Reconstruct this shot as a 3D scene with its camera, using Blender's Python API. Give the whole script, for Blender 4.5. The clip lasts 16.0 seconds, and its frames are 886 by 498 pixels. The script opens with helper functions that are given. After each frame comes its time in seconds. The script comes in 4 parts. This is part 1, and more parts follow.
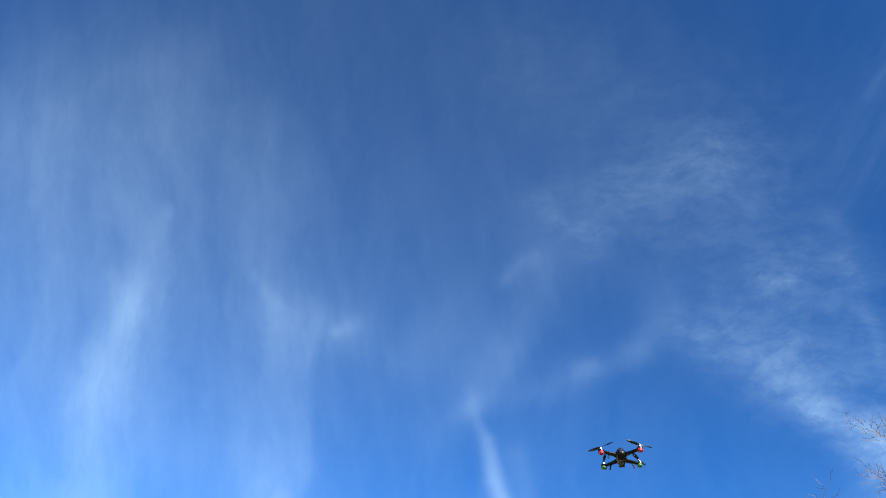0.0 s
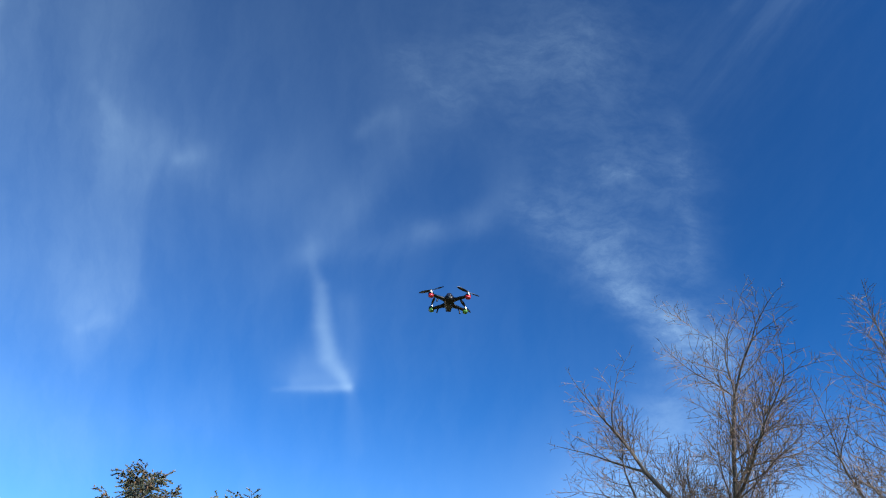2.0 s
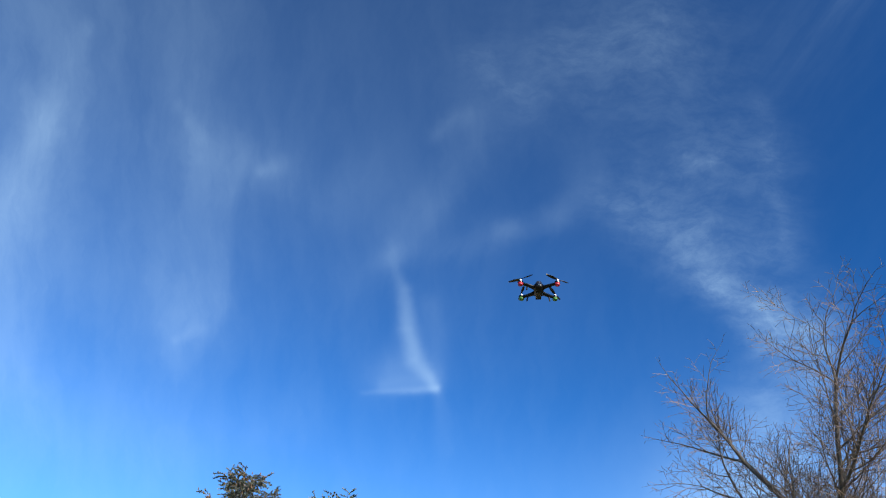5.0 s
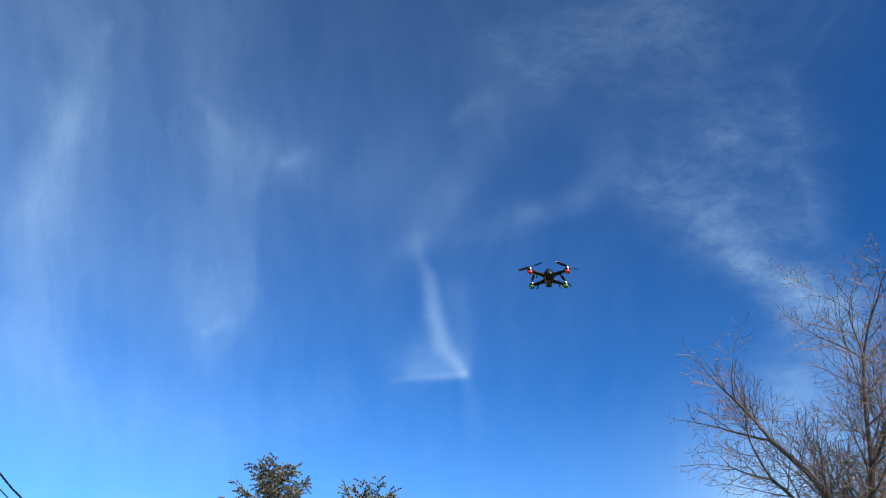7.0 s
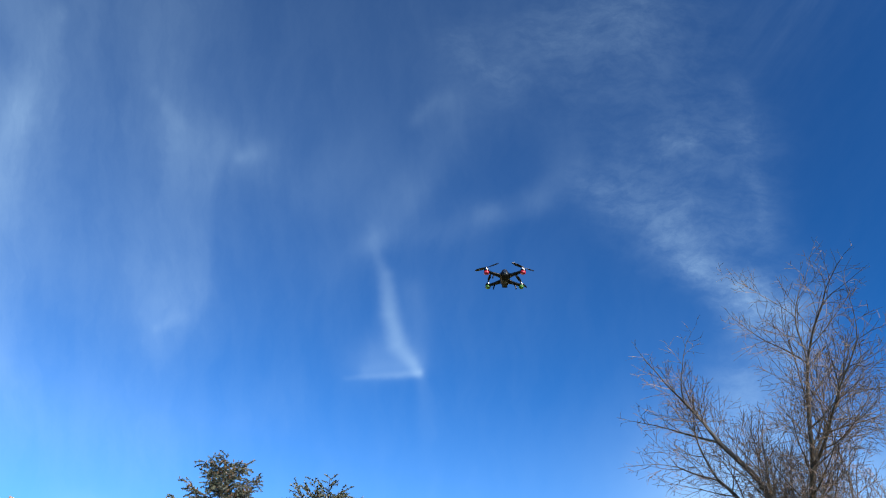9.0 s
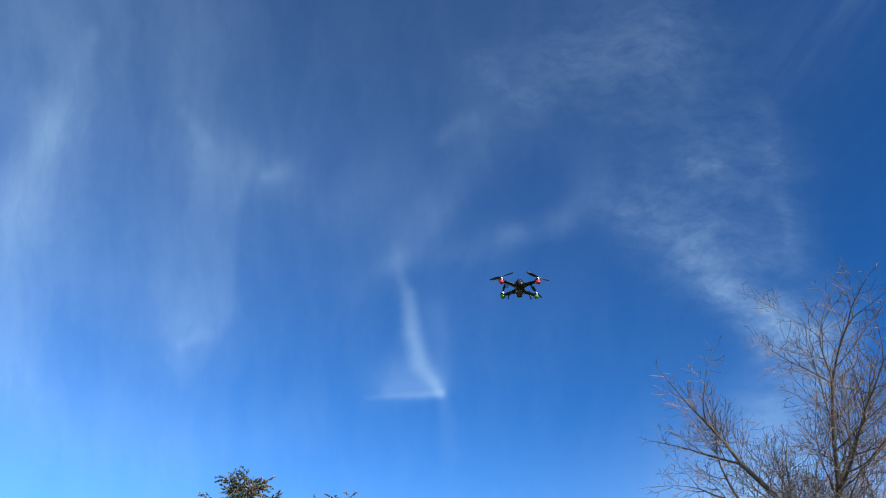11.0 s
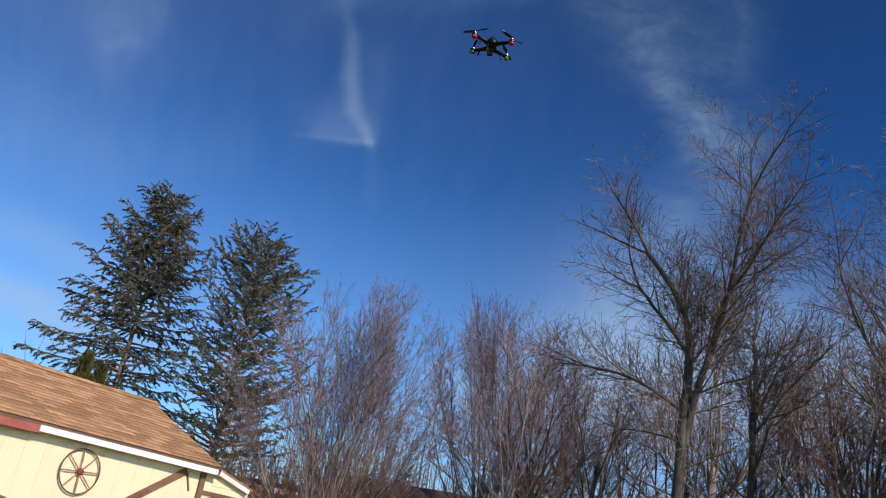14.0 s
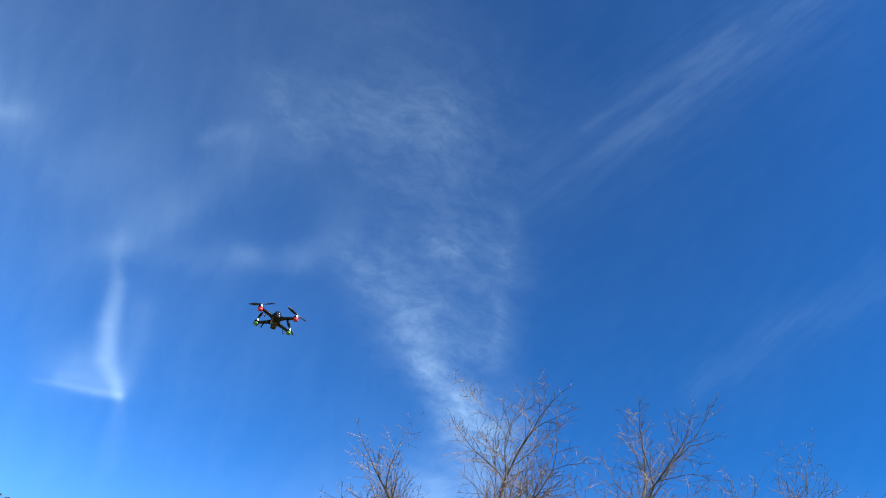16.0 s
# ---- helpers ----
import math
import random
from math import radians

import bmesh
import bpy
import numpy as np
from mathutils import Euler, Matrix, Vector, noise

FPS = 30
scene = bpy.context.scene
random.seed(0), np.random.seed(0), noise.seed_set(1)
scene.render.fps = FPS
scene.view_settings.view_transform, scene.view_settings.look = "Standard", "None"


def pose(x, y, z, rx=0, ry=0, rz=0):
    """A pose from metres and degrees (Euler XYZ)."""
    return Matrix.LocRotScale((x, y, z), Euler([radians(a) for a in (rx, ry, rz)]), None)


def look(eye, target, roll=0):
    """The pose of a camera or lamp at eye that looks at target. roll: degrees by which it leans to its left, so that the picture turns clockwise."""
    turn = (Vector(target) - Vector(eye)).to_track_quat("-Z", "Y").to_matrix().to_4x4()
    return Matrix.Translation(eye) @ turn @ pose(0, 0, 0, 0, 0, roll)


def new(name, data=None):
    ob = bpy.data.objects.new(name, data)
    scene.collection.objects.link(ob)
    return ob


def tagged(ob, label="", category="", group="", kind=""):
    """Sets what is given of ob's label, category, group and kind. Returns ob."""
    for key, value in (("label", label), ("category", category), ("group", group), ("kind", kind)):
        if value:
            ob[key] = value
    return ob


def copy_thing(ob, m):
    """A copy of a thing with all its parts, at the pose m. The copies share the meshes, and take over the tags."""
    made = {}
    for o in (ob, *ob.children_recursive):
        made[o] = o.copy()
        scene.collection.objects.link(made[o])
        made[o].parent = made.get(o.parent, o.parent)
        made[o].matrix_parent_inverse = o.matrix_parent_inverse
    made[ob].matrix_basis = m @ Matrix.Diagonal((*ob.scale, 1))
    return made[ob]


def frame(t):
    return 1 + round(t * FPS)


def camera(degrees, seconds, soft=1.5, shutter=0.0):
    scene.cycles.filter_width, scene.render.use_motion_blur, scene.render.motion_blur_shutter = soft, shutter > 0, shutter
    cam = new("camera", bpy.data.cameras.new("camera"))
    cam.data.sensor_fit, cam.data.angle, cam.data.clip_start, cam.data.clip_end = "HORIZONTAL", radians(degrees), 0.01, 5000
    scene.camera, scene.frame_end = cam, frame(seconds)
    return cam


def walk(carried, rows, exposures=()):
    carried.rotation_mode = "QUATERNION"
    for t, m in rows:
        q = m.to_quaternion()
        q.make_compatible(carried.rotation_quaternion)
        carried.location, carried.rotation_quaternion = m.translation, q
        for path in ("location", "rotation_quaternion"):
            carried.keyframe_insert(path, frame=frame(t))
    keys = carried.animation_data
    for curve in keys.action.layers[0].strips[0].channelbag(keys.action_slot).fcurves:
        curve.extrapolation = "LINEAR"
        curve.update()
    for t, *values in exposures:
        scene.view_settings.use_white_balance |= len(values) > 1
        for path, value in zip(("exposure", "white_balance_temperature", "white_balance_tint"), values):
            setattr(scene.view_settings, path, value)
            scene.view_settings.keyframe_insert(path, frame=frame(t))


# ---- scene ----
cam = camera(56.18, 16.0, soft=1.15)
walk(cam, (
    (0.0, pose(-0.199, -0.139, 1.849, 136.694, -2.600, 2.525)),
    (0.5, pose(-0.199, -0.090, 1.827, 133.526, -2.275, -2.324)),
    (1.0, pose(-0.197, -0.025, 1.843, 130.769, -2.021, -6.749)),
    (1.5, pose(-0.203, 0.014, 1.821, 128.177, -2.104, -9.770)),
    (2.0, pose(-0.188, 0.020, 1.800, 127.178, -1.894, -10.687)),
    (2.5, pose(-0.187, -0.007, 1.762, 127.447, -1.659, -9.986)),
    (3.0, pose(-0.193, -0.028, 1.749, 128.170, -1.797, -9.022)),
    (3.5, pose(-0.201, -0.027, 1.736, 128.637, -2.273, -7.847)),
    (4.0, pose(-0.213, -0.037, 1.721, 128.529, -2.828, -6.901)),
    (4.5, pose(-0.236, -0.039, 1.685, 128.050, -3.142, -6.275)),
    (5.0, pose(-0.249, -0.031, 1.663, 126.894, -3.143, -4.652)),
    (5.2, pose(-0.257, -0.024, 1.669, 126.551, -3.077, -3.959)),
    (7.3, pose(-0.117, -0.044, 1.720, 125.790, -2.630, -2.213)),
    (7.5, pose(-0.117, -0.055, 1.701, 125.811, -2.408, -2.829)),
    (8.0, pose(-0.176, -0.093, 1.710, 125.887, -1.616, -4.937)),
    (10.5, pose(-0.052, -0.071, 1.610, 125.836, -2.461, -5.130)),
    (11.0, pose(-0.057, -0.049, 1.606, 127.194, -3.239, -4.334)),
    (11.5, pose(-0.039, -0.024, 1.617, 126.566, -4.038, -3.091)),
    (12.0, pose(-0.022, 0.060, 1.638, 121.892, -5.259, -2.057)),
    (12.5, pose(-0.035, 0.083, 1.644, 116.713, -6.296, -0.749)),
    (13.0, pose(0.001, 0.062, 1.607, 110.807, -6.877, 0.363)),
    (13.5, pose(0.000, 0.000, 1.600, 109.531, -7.981, -2.820)),
    (14.0, pose(-0.231, 0.053, 1.576, 111.410, -9.435, -13.119)),
    (14.5, pose(-0.466, 0.085, 1.616, 116.168, -7.501, -26.101)),
    (15.0, pose(-0.453, 0.009, 1.619, 122.314, -4.648, -31.059)),
    (15.5, pose(-0.405, -0.018, 1.622, 127.553, -4.052, -30.383)),
    (16.0, pose(-0.385, -0.092, 1.520, 131.966, -5.377, -29.494)),
), exposures=((0.0, 0.95, 6380, 10), (2.0, 0.65, 6380, 10), (12.5, 0.48, 6400, 10), (13.0, -0.12, 6700, 18), (13.4, -0.62, 6700, 20), (13.8, -0.47, 6700, 20), (14.5, 0.36, 6600, 16), (15.2, 0.82, 6500, 14), (16.0, 1.00, 6500, 10)))

# ------------------------------------------------------------------ light
SUN_AZ, SUN_EL = radians(150), radians(31)          # azimuth clockwise from +y
to_sun = Vector((math.sin(SUN_AZ) * math.cos(SUN_EL), math.cos(SUN_AZ) * math.cos(SUN_EL), math.sin(SUN_EL)))
sun = new("sun", bpy.data.lights.new("sun", "SUN"))
sun.data.energy, sun.data.angle, sun.data.color = 5.0, radians(0.53), (1.0, 0.9, 0.76)
sun.matrix_world = look(to_sun * 100, (0, 0, 0))


class Nodes:
    """Short-hand for node trees."""

    def __init__(self, tree):
        self.t = tree
        tree.nodes.clear()

    def n(self, kind, **props):
        node = self.t.nodes.new(kind)
        for key, value in props.items():
            if key == "operation":
                node.operation = value
            elif key == "blend_type":
                node.blend_type = value
        return node

    def put(self, socket, value):
        if hasattr(value, "is_linked"):
            self.t.links.new(value, socket)
        else:
            socket.default_value = value

    def math(self, op, a, b=0.0, c=0.0, clamp=False):
        node = self.t.nodes.new("ShaderNodeMath")
        node.operation, node.use_clamp = op, clamp
        for s, v in zip(node.inputs, (a, b, c)):
            self.put(s, v)
        return node.outputs[0]

    def vec(self, op, a, b=(0, 0, 0), scale=1.0):
        node = self.t.nodes.new("ShaderNodeVectorMath")
        node.operation = op
        self.put(node.inputs[0], a)
        self.put(node.inputs[1], b)
        self.put(node.inputs[3], scale)
        return node.outputs["Value"] if op in ("DOT_PRODUCT", "LENGTH", "DISTANCE") else node.outputs["Vector"]

    def after(self, last, place):
        """The negative of a place, worked out once the value last is known, so that long sums run one term at a time."""
        node = self.t.nodes.new("ShaderNodeVectorMath")
        node.operation = "MULTIPLY_ADD"
        self.put(node.inputs[0], last)
        self.put(node.inputs[1], (1e-9, 1e-9, 0.0))
        self.put(node.inputs[2], (-place[0], -place[1], 0.0))
        return node.outputs["Vector"]

    def xyz(self, x, y, z=0.0):
        node = self.t.nodes.new("ShaderNodeCombineXYZ")
        for s, v in zip(node.inputs, (x, y, z)):
            self.put(s, v)
        return node.outputs[0]

    def noise(self, vector, scale, detail=4.0, rough=0.55, distortion=0.0, colour=False):
        node = self.t.nodes.new("ShaderNodeTexNoise")
        self.put(node.inputs["Vector"], vector)
        node.inputs["Scale"].default_value = scale
        node.inputs["Detail"].default_value = detail
        node.inputs["Roughness"].default_value = rough
        node.inputs["Distortion"].default_value = distortion
        return node.outputs["Color" if colour else "Fac"]

    def ramp(self, fac, lo, hi, a=0.0, b=1.0, smooth=True):
        node = self.t.nodes.new("ShaderNodeMapRange")
        node.interpolation_type = "SMOOTHSTEP" if smooth else "LINEAR"
        for s, v in zip(node.inputs, (fac, lo, hi, a, b)):
            self.put(s, v)
        return node.outputs[0]

    def mix(self, fac, a, b, blend="MIX"):
        node = self.t.nodes.new("ShaderNodeMix")
        node.data_type, node.blend_type = "RGBA", blend
        self.put(node.inputs[0], fac)
        self.put(node.inputs[6], a if hasattr(a, "is_linked") else (*a, 1.0))
        self.put(node.inputs[7], b if hasattr(b, "is_linked") else (*b, 1.0))
        return node.outputs[2]


# ------------------------------------------------------------------ sky with cirrus
world = bpy.data.worlds.new("sky")
scene.world = world
world.use_nodes = True
W = Nodes(world.node_tree)
sky = W.n("ShaderNodeTexSky")
sky.sky_type, sky.sun_disc = "NISHITA", False
sky.sun_elevation, sky.sun_rotation = SUN_EL, SUN_AZ
sky.altitude, sky.air_density, sky.dust_density, sky.ozone_density = 300, 1.0, 0.4, 3.5
ray_dir = W.n("ShaderNodeTexCoord").outputs["Generated"]
# a plane of cloud set square to a direction 37 degrees up
AX_R, AX_U, AX_F = (0.99555, -0.07544, 0.0565), (-0.09056, -0.59939, 0.79532), (0.02614, 0.7969, 0.60355)
depth = W.math("MAXIMUM", W.vec("DOT_PRODUCT", ray_dir, AX_F), 0.12)
U = W.math("DIVIDE", W.vec("DOT_PRODUCT", ray_dir, AX_R), depth)
V = W.math("DIVIDE", W.vec("DOT_PRODUCT", ray_dir, AX_U), depth)
flat = W.xyz(U, V)
warp = W.vec("SUBTRACT", W.noise(flat, 5.0, 5.0, 0.6, colour=True), (0.5, 0.5, 0.5))
warp_fine = W.vec("SUBTRACT", W.noise(flat, 24.0, 3.0, 0.6, colour=True), (0.5, 0.5, 0.5))
P = W.vec("ADD", flat, W.vec("MULTIPLY", warp, (0.07, 0.07, 0.0)))
P = W.vec("ADD", P, W.vec("MULTIPLY", warp_fine, (0.016, 0.016, 0.0)))
P_calm = W.vec("ADD", flat, W.vec("MULTIPLY", warp_fine, (0.008, 0.008, 0.0)))


LAST = [V]


def stroke(where, ax, ay, bx, by, wa, wb, power, to=None, soft=2.0):
    """A soft streak from a to b, wa wide at a and wb at b, as strong as power at a and as to at b."""
    ab = Vector((bx - ax, by - ay, 0))
    rel = W.vec("ADD", where, W.after(LAST[0], (ax, ay)))
    h = W.math("MULTIPLY", W.vec("DOT_PRODUCT", rel, tuple(ab)), 1.0 / ab.length_squared, clamp=True)
    off = W.vec("LENGTH", W.vec("SUBTRACT", rel, W.vec("SCALE", tuple(ab), scale=h)))
    d = W.math("DIVIDE", off, W.math("MULTIPLY_ADD", h, wb - wa, wa))
    fall = W.math("EXPONENT", W.math("MULTIPLY", W.math("POWER", d, soft), -1.0))
    LAST[0] = W.math("MULTIPLY", fall, power if to is None else W.math("MULTIPLY_ADD", h, to - power, power))
    return LAST[0]


def edge(where, ax, ay, bx, by, width, power):
    """A veil that ends sharply along the line from a to b and fades away on its left."""
    ab = Vector((bx - ax, by - ay, 0))
    rel = W.vec("ADD", where, W.after(LAST[0], (ax, ay)))
    h = W.math("MULTIPLY", W.vec("DOT_PRODUCT", rel, tuple(ab)), 1.0 / ab.length_squared)
    off = W.vec("DOT_PRODUCT", rel, (ab.y / ab.length, -ab.x / ab.length, 0))
    fade = W.math("EXPONENT", W.math("MULTIPLY", W.math("MAXIMUM", off, 0.0), -1.0 / width))
    body = W.math("MULTIPLY", fade, W.ramp(off, -0.006, 0.010, 0.0, power))
    LAST[0] = W.math("MULTIPLY", body, W.math("MULTIPLY", W.ramp(h, -0.45, 0.4), W.ramp(h, 1.45, 0.6)))
    return LAST[0]


def stack(first, *more):
    """The sum of some streaks; LAST keeps the newest node, so that they are worked out one after another."""
    LAST[0] = first
    for p in more:
        LAST[0] = W.math("ADD", LAST[0], p)
    return LAST[0]


def px(x, y):
    return (x - 784) / 1469, (441 - y) / 1469


def longest(parts):
    out = parts[0]
    for p in parts[1:]:
        out = W.math("SMOOTH_MAX", out, p, 0.06)
    return out


def at(x, y):
    return px(x + 33, y + 37)


# the bright hook-shaped fall streak
hook = longest([stroke(P_calm, *at(664, 425), *at(690, 485), 0.007, 0.010, 0.015, 0.12), stroke(P_calm, *at(690, 485), *at(697, 555), 0.010, 0.011, 0.13, 0.21),
                stroke(P_calm, *at(697, 555), *at(711, 608), 0.011, 0.013, 0.21, 0.21), stroke(P_calm, *at(711, 608), *at(745, 655), 0.013, 0.007, 0.21, 0.15)])
hook = stack(hook, stroke(P_calm, *at(618, 667), *at(748, 660), 0.0035, 0.005, 0.03, 0.15))
hook = stack(hook, stroke(P_calm, *at(655, 655), *at(735, 648), 0.01, 0.012, 0.07, 0.09))
hook = stack(hook, stroke(P_calm, *at(668, 632), *at(730, 632), 0.02, 0.016, 0.06))
hook = stack(hook, stroke(P_calm, *at(640, 640), *at(690, 600), 0.028, 0.024, 0.035))
hook = stack(hook, stroke(P_calm, *at(750, 665), *at(764, 765), 0.007, 0.014, 0.045, 0.02))
hook = stack(hook, stroke(P_calm, *at(664, 425), *at(640, 300), 0.02, 0.05, 0.03))
hook = stack(hook, stroke(P_calm, *at(738, 515), *at(752, 640), 0.016, 0.014, 0.04))
hook = stack(hook, stroke(P_calm, *at(600, 470), *at(668, 420), 0.03, 0.012, 0.02, 0.04))
# the mottled bank that falls to the tree tops
bank = stroke(P, *at(840, 95), *at(900, 140), 0.03, 0.03, 0.075)
bank = stack(bank, stroke(P, *at(960, 65), *at(1120, 45), 0.03, 0.045, 0.06))
bank = stack(bank, stroke(P, *at(860, 110), *at(1060, 60), 0.07, 0.08, 0.022))
bank = stack(bank, stroke(P, *at(1060, 130), *at(1230, 250), 0.075, 0.075, 0.045))
bank = stack(bank, stroke(P, *at(1180, 60), *at(1290, 230), 0.07, 0.055, 0.030))
bank = stack(bank, stroke(P, *at(1040, 320), *at(1200, 410), 0.028, 0.04, 0.085))
bank = stack(bank, stroke(P, *at(1130, 330), *at(1290, 400), 0.055, 0.055, 0.075))
bank = stack(bank, stroke(P, *at(1180, 260), *at(1235, 256), 0.02, 0.022, 0.07))
bank = stack(bank, stroke(P_calm, *at(1190, 250), *at(1228, 256), 0.005, 0.009, 0.07))
bank = stack(bank, stroke(P, *at(1215, 420), *at(1262, 492), 0.028, 0.02, 0.12))
bank = stack(bank, stroke(P, *at(1240, 480), *at(1330, 425), 0.022, 0.016, 0.07))
bank = stack(bank, stroke(P_calm, *at(1325, 160), *at(1342, 280), 0.014, 0.012, 0.035))
bank = stack(bank, stroke(P_calm, *at(1342, 280), *at(1372, 430), 0.012, 0.012, 0.035, 0.06))
bank = stack(bank, stroke(P, *at(1330, 250), *at(1360, 420), 0.04, 0.03, 0.045))
bank = stack(bank, stroke(P, *at(1262, 492), *at(1320, 545), 0.022, 0.03, 0.17))
bank = stack(bank, stroke(P, *at(1330, 545), *at(1420, 600), 0.034, 0.045, 0.19))
bank = stack(bank, stroke(P, *at(1400, 570), *at(1400, 860), 0.055, 0.1, 0.17))
bank = stack(bank, stroke(P, *at(1310, 700), *at(1290, 860), 0.03, 0.06, 0.1))
bank = stack(bank, stroke(P, *at(830, -190), *at(1220, 0), 0.07, 0.1, 0.026))
# long veils
veil = stroke(P, *at(300, -100), *at(330, 190), 0.06, 0.045, 0.06)
veil = stack(veil, stroke(P, *at(345, 235), *at(470, 262), 0.032, 0.03, 0.035))
veil = stack(veil, stroke(P, *at(440, 262), *at(560, 330), 0.028, 0.034, 0.04, 0.025))
veil = stack(veil, stroke(P, *at(345, 260), *at(300, 540), 0.05, 0.06, 0.055))
veil = stack(veil, stroke(P, *at(330, 540), *at(240, 680), 0.05, 0.05, 0.04))
veil = stack(veil, stroke(P, *at(210, 480), *at(260, 540), 0.05, 0.05, 0.055))
veil = stack(veil, stroke(P_calm, *at(438, 274), *at(470, 264), 0.008, 0.013, 0.07))
veil = stack(veil, stroke(P_calm, *at(285, 575), *at(325, 556), 0.006, 0.01, 0.075))
veil = stack(veil, stroke(P_calm, *at(290, 160), *at(330, 215), 0.008, 0.01, 0.04))
veil = stack(veil, stroke(P, *at(128, 40), *at(60, 190), 0.016, 0.03, 0.06, 0.1))
veil = stack(veil, stroke(P, *at(60, 190), *at(10, 330), 0.036, 0.05, 0.13))
veil = stack(veil, stroke(P, *at(10, 330), *at(-20, 600), 0.06, 0.07, 0.12))
veil = stack(veil, stroke(P, *at(-100, -140), *at(-160, 560), 0.14, 0.16, 0.14))
veil = stack(veil, stroke(P, *at(140, -240), *at(110, 60), 0.07, 0.05, 0.06))
veil = stack(veil, stroke(P, *at(668, 425), *at(735, 330), 0.016, 0.026, 0.05))
veil = stack(veil, stroke(P, *at(735, 330), *at(830, 190), 0.026, 0.032, 0.045))
veil = stack(veil, stroke(P, *at(700, 410), *at(860, 390), 0.022, 0.02, 0.035, 0.06))
veil = stack(veil, stroke(P, *at(862, 388), *at(962, 350), 0.014, 0.016, 0.05))
veil = stack(veil, stroke(P, *at(962, 350), *at(1010, 270), 0.02, 0.03, 0.05))
veil = stack(veil, stroke(P, *at(740, 205), *at(800, 182), 0.01, 0.012, 0.05))
veil = stack(veil, stroke(P, *at(30, 720), *at(270, 780), 0.06, 0.06, 0.06))
veil = stack(veil, stroke(P, *at(300, 760), *at(520, 690), 0.04, 0.04, 0.03))
veil = stack(veil, stroke(P, *at(200, 220), *at(150, 660), 0.16, 0.18, 0.055))
veil = stack(veil, stroke(flat, *at(-330, 260), *at(220, 910), 0.35, 0.4, 0.058))
veil = stack(veil, stroke(P, *px(563, 329), *px(936, -22), 0.12, 0.15, 0.022))
veil = stack(veil, stroke(flat, *at(320, -140), *at(670, 660), 0.36, 0.36, 0.046))
veil = stack(veil, edge(P_calm, *at(418, 248), *at(392, 340), 0.08, 0.055))
veil = stack(veil, edge(P_calm, *at(391, 335), *at(385, 520), 0.08, 0.075))
veil = stack(veil, edge(P_calm, *at(386, 515), *at(310, 640), 0.08, 0.055))
# the long trail high over the trees and its fainter fellow
trail = longest([stroke(P_calm, 0.395, 0.185, 0.548, 0.362, 0.018, 0.026, 0.005, 0.075), stroke(P_calm, 0.548, 0.362, 0.80, 0.72, 0.026, 0.045, 0.075, 0.05)])
trail = stack(trail, stroke(P_calm, 0.455, 0.315, 0.64, 0.53, 0.008, 0.018, 0.03, 0.045))
trail = stack(trail, stroke(P, 0.43, 0.24, 0.78, 0.68, 0.06, 0.10, 0.035))
trail = stack(trail, stroke(P, 0.735, 0.035, 1.0, 0.275, 0.03, 0.04, 0.045))
# low haze-like streaks toward the horizon
low = stroke(P, 0.1, -0.58, 0.36, -0.45, 0.06, 0.09, 0.1, 0.16)
low = stack(low, stroke(P, 0.36, -0.42, 0.72, -0.47, 0.1, 0.11, 0.24, 0.2))
low = stack(low, stroke(P, 0.36, -0.33, 0.66, -0.4, 0.13, 0.15, 0.15))
low = stack(low, stroke(P, 0.66, -0.4, 1.05, -0.36, 0.13, 0.1, 0.18, 0.06))
low = stack(low, stroke(P, -0.56, -0.345, -0.33, -0.49, 0.022, 0.03, 0.13, 0.1))
low = stack(low, stroke(P, -0.7, -0.4, -0.3, -0.54, 0.07, 0.06, 0.07))
low = stack(low, stroke(P, *px(180, 960), *px(420, 1060), 0.03, 0.03, 0.14))
low = stack(low, stroke(P, *px(60, 1080), *px(520, 1150), 0.03, 0.05, 0.16))
low = stack(low, stroke(P, *px(1000, 1130), *px(1150, 1160), 0.03, 0.04, 0.14))
fibre_v = W.noise(W.vec("MULTIPLY", P, (9.0, 2.6, 1.0)), 2.4, 7.0, 0.64)
mottle = W.noise(W.vec("MULTIPLY", P, (8.0, 15.0, 1.0)), 2.4, 8.0, 0.70)
broad = W.noise(flat, 2.1, 3.0, 0.5)
c_veil = W.math("MULTIPLY", W.math("MULTIPLY", veil, 0.68), W.ramp(fibre_v, 0.28, 0.72, 0.80, 1.13))
c_bank = W.math("MULTIPLY", W.math("MULTIPLY", bank, 0.66), W.ramp(mottle, 0.30, 0.74, 0.42, 1.30))
along = W.xyz(W.vec("DOT_PRODUCT", P_calm, (0.61, 0.79, 0)), W.vec("DOT_PRODUCT", P_calm, (-0.79, 0.61, 0)))
strand = W.noise(W.vec("MULTIPLY", along, (5.0, 34.0, 1.0)), 1.5, 6.0, 0.6)
c_bank = W.math("ADD", c_bank, W.math("MULTIPLY", W.math("MULTIPLY", trail, 0.42), W.ramp(strand, 0.3, 0.7, 0.5, 1.25)))
thin = W.math("MULTIPLY", W.ramp(fibre_v, 0.35, 0.8, 0.0, 1.0), W.ramp(broad, 0.35, 0.7, 0.002, 0.008))
cover = W.math("ADD", W.math("ADD", c_veil, c_bank), W.math("ADD", hook, thin))
cover = W.math("ADD", cover, W.math("MULTIPLY", low, 1.0))
cover = W.math("MINIMUM", cover, 0.9)
up = W.vec("DOT_PRODUCT", ray_dir, (0, 0, 1))
cover = W.math("ADD", cover, W.ramp(up, 0.47, 0.04, 0.0, 0.45))      # the thin sheet lies thicker along low sight lines
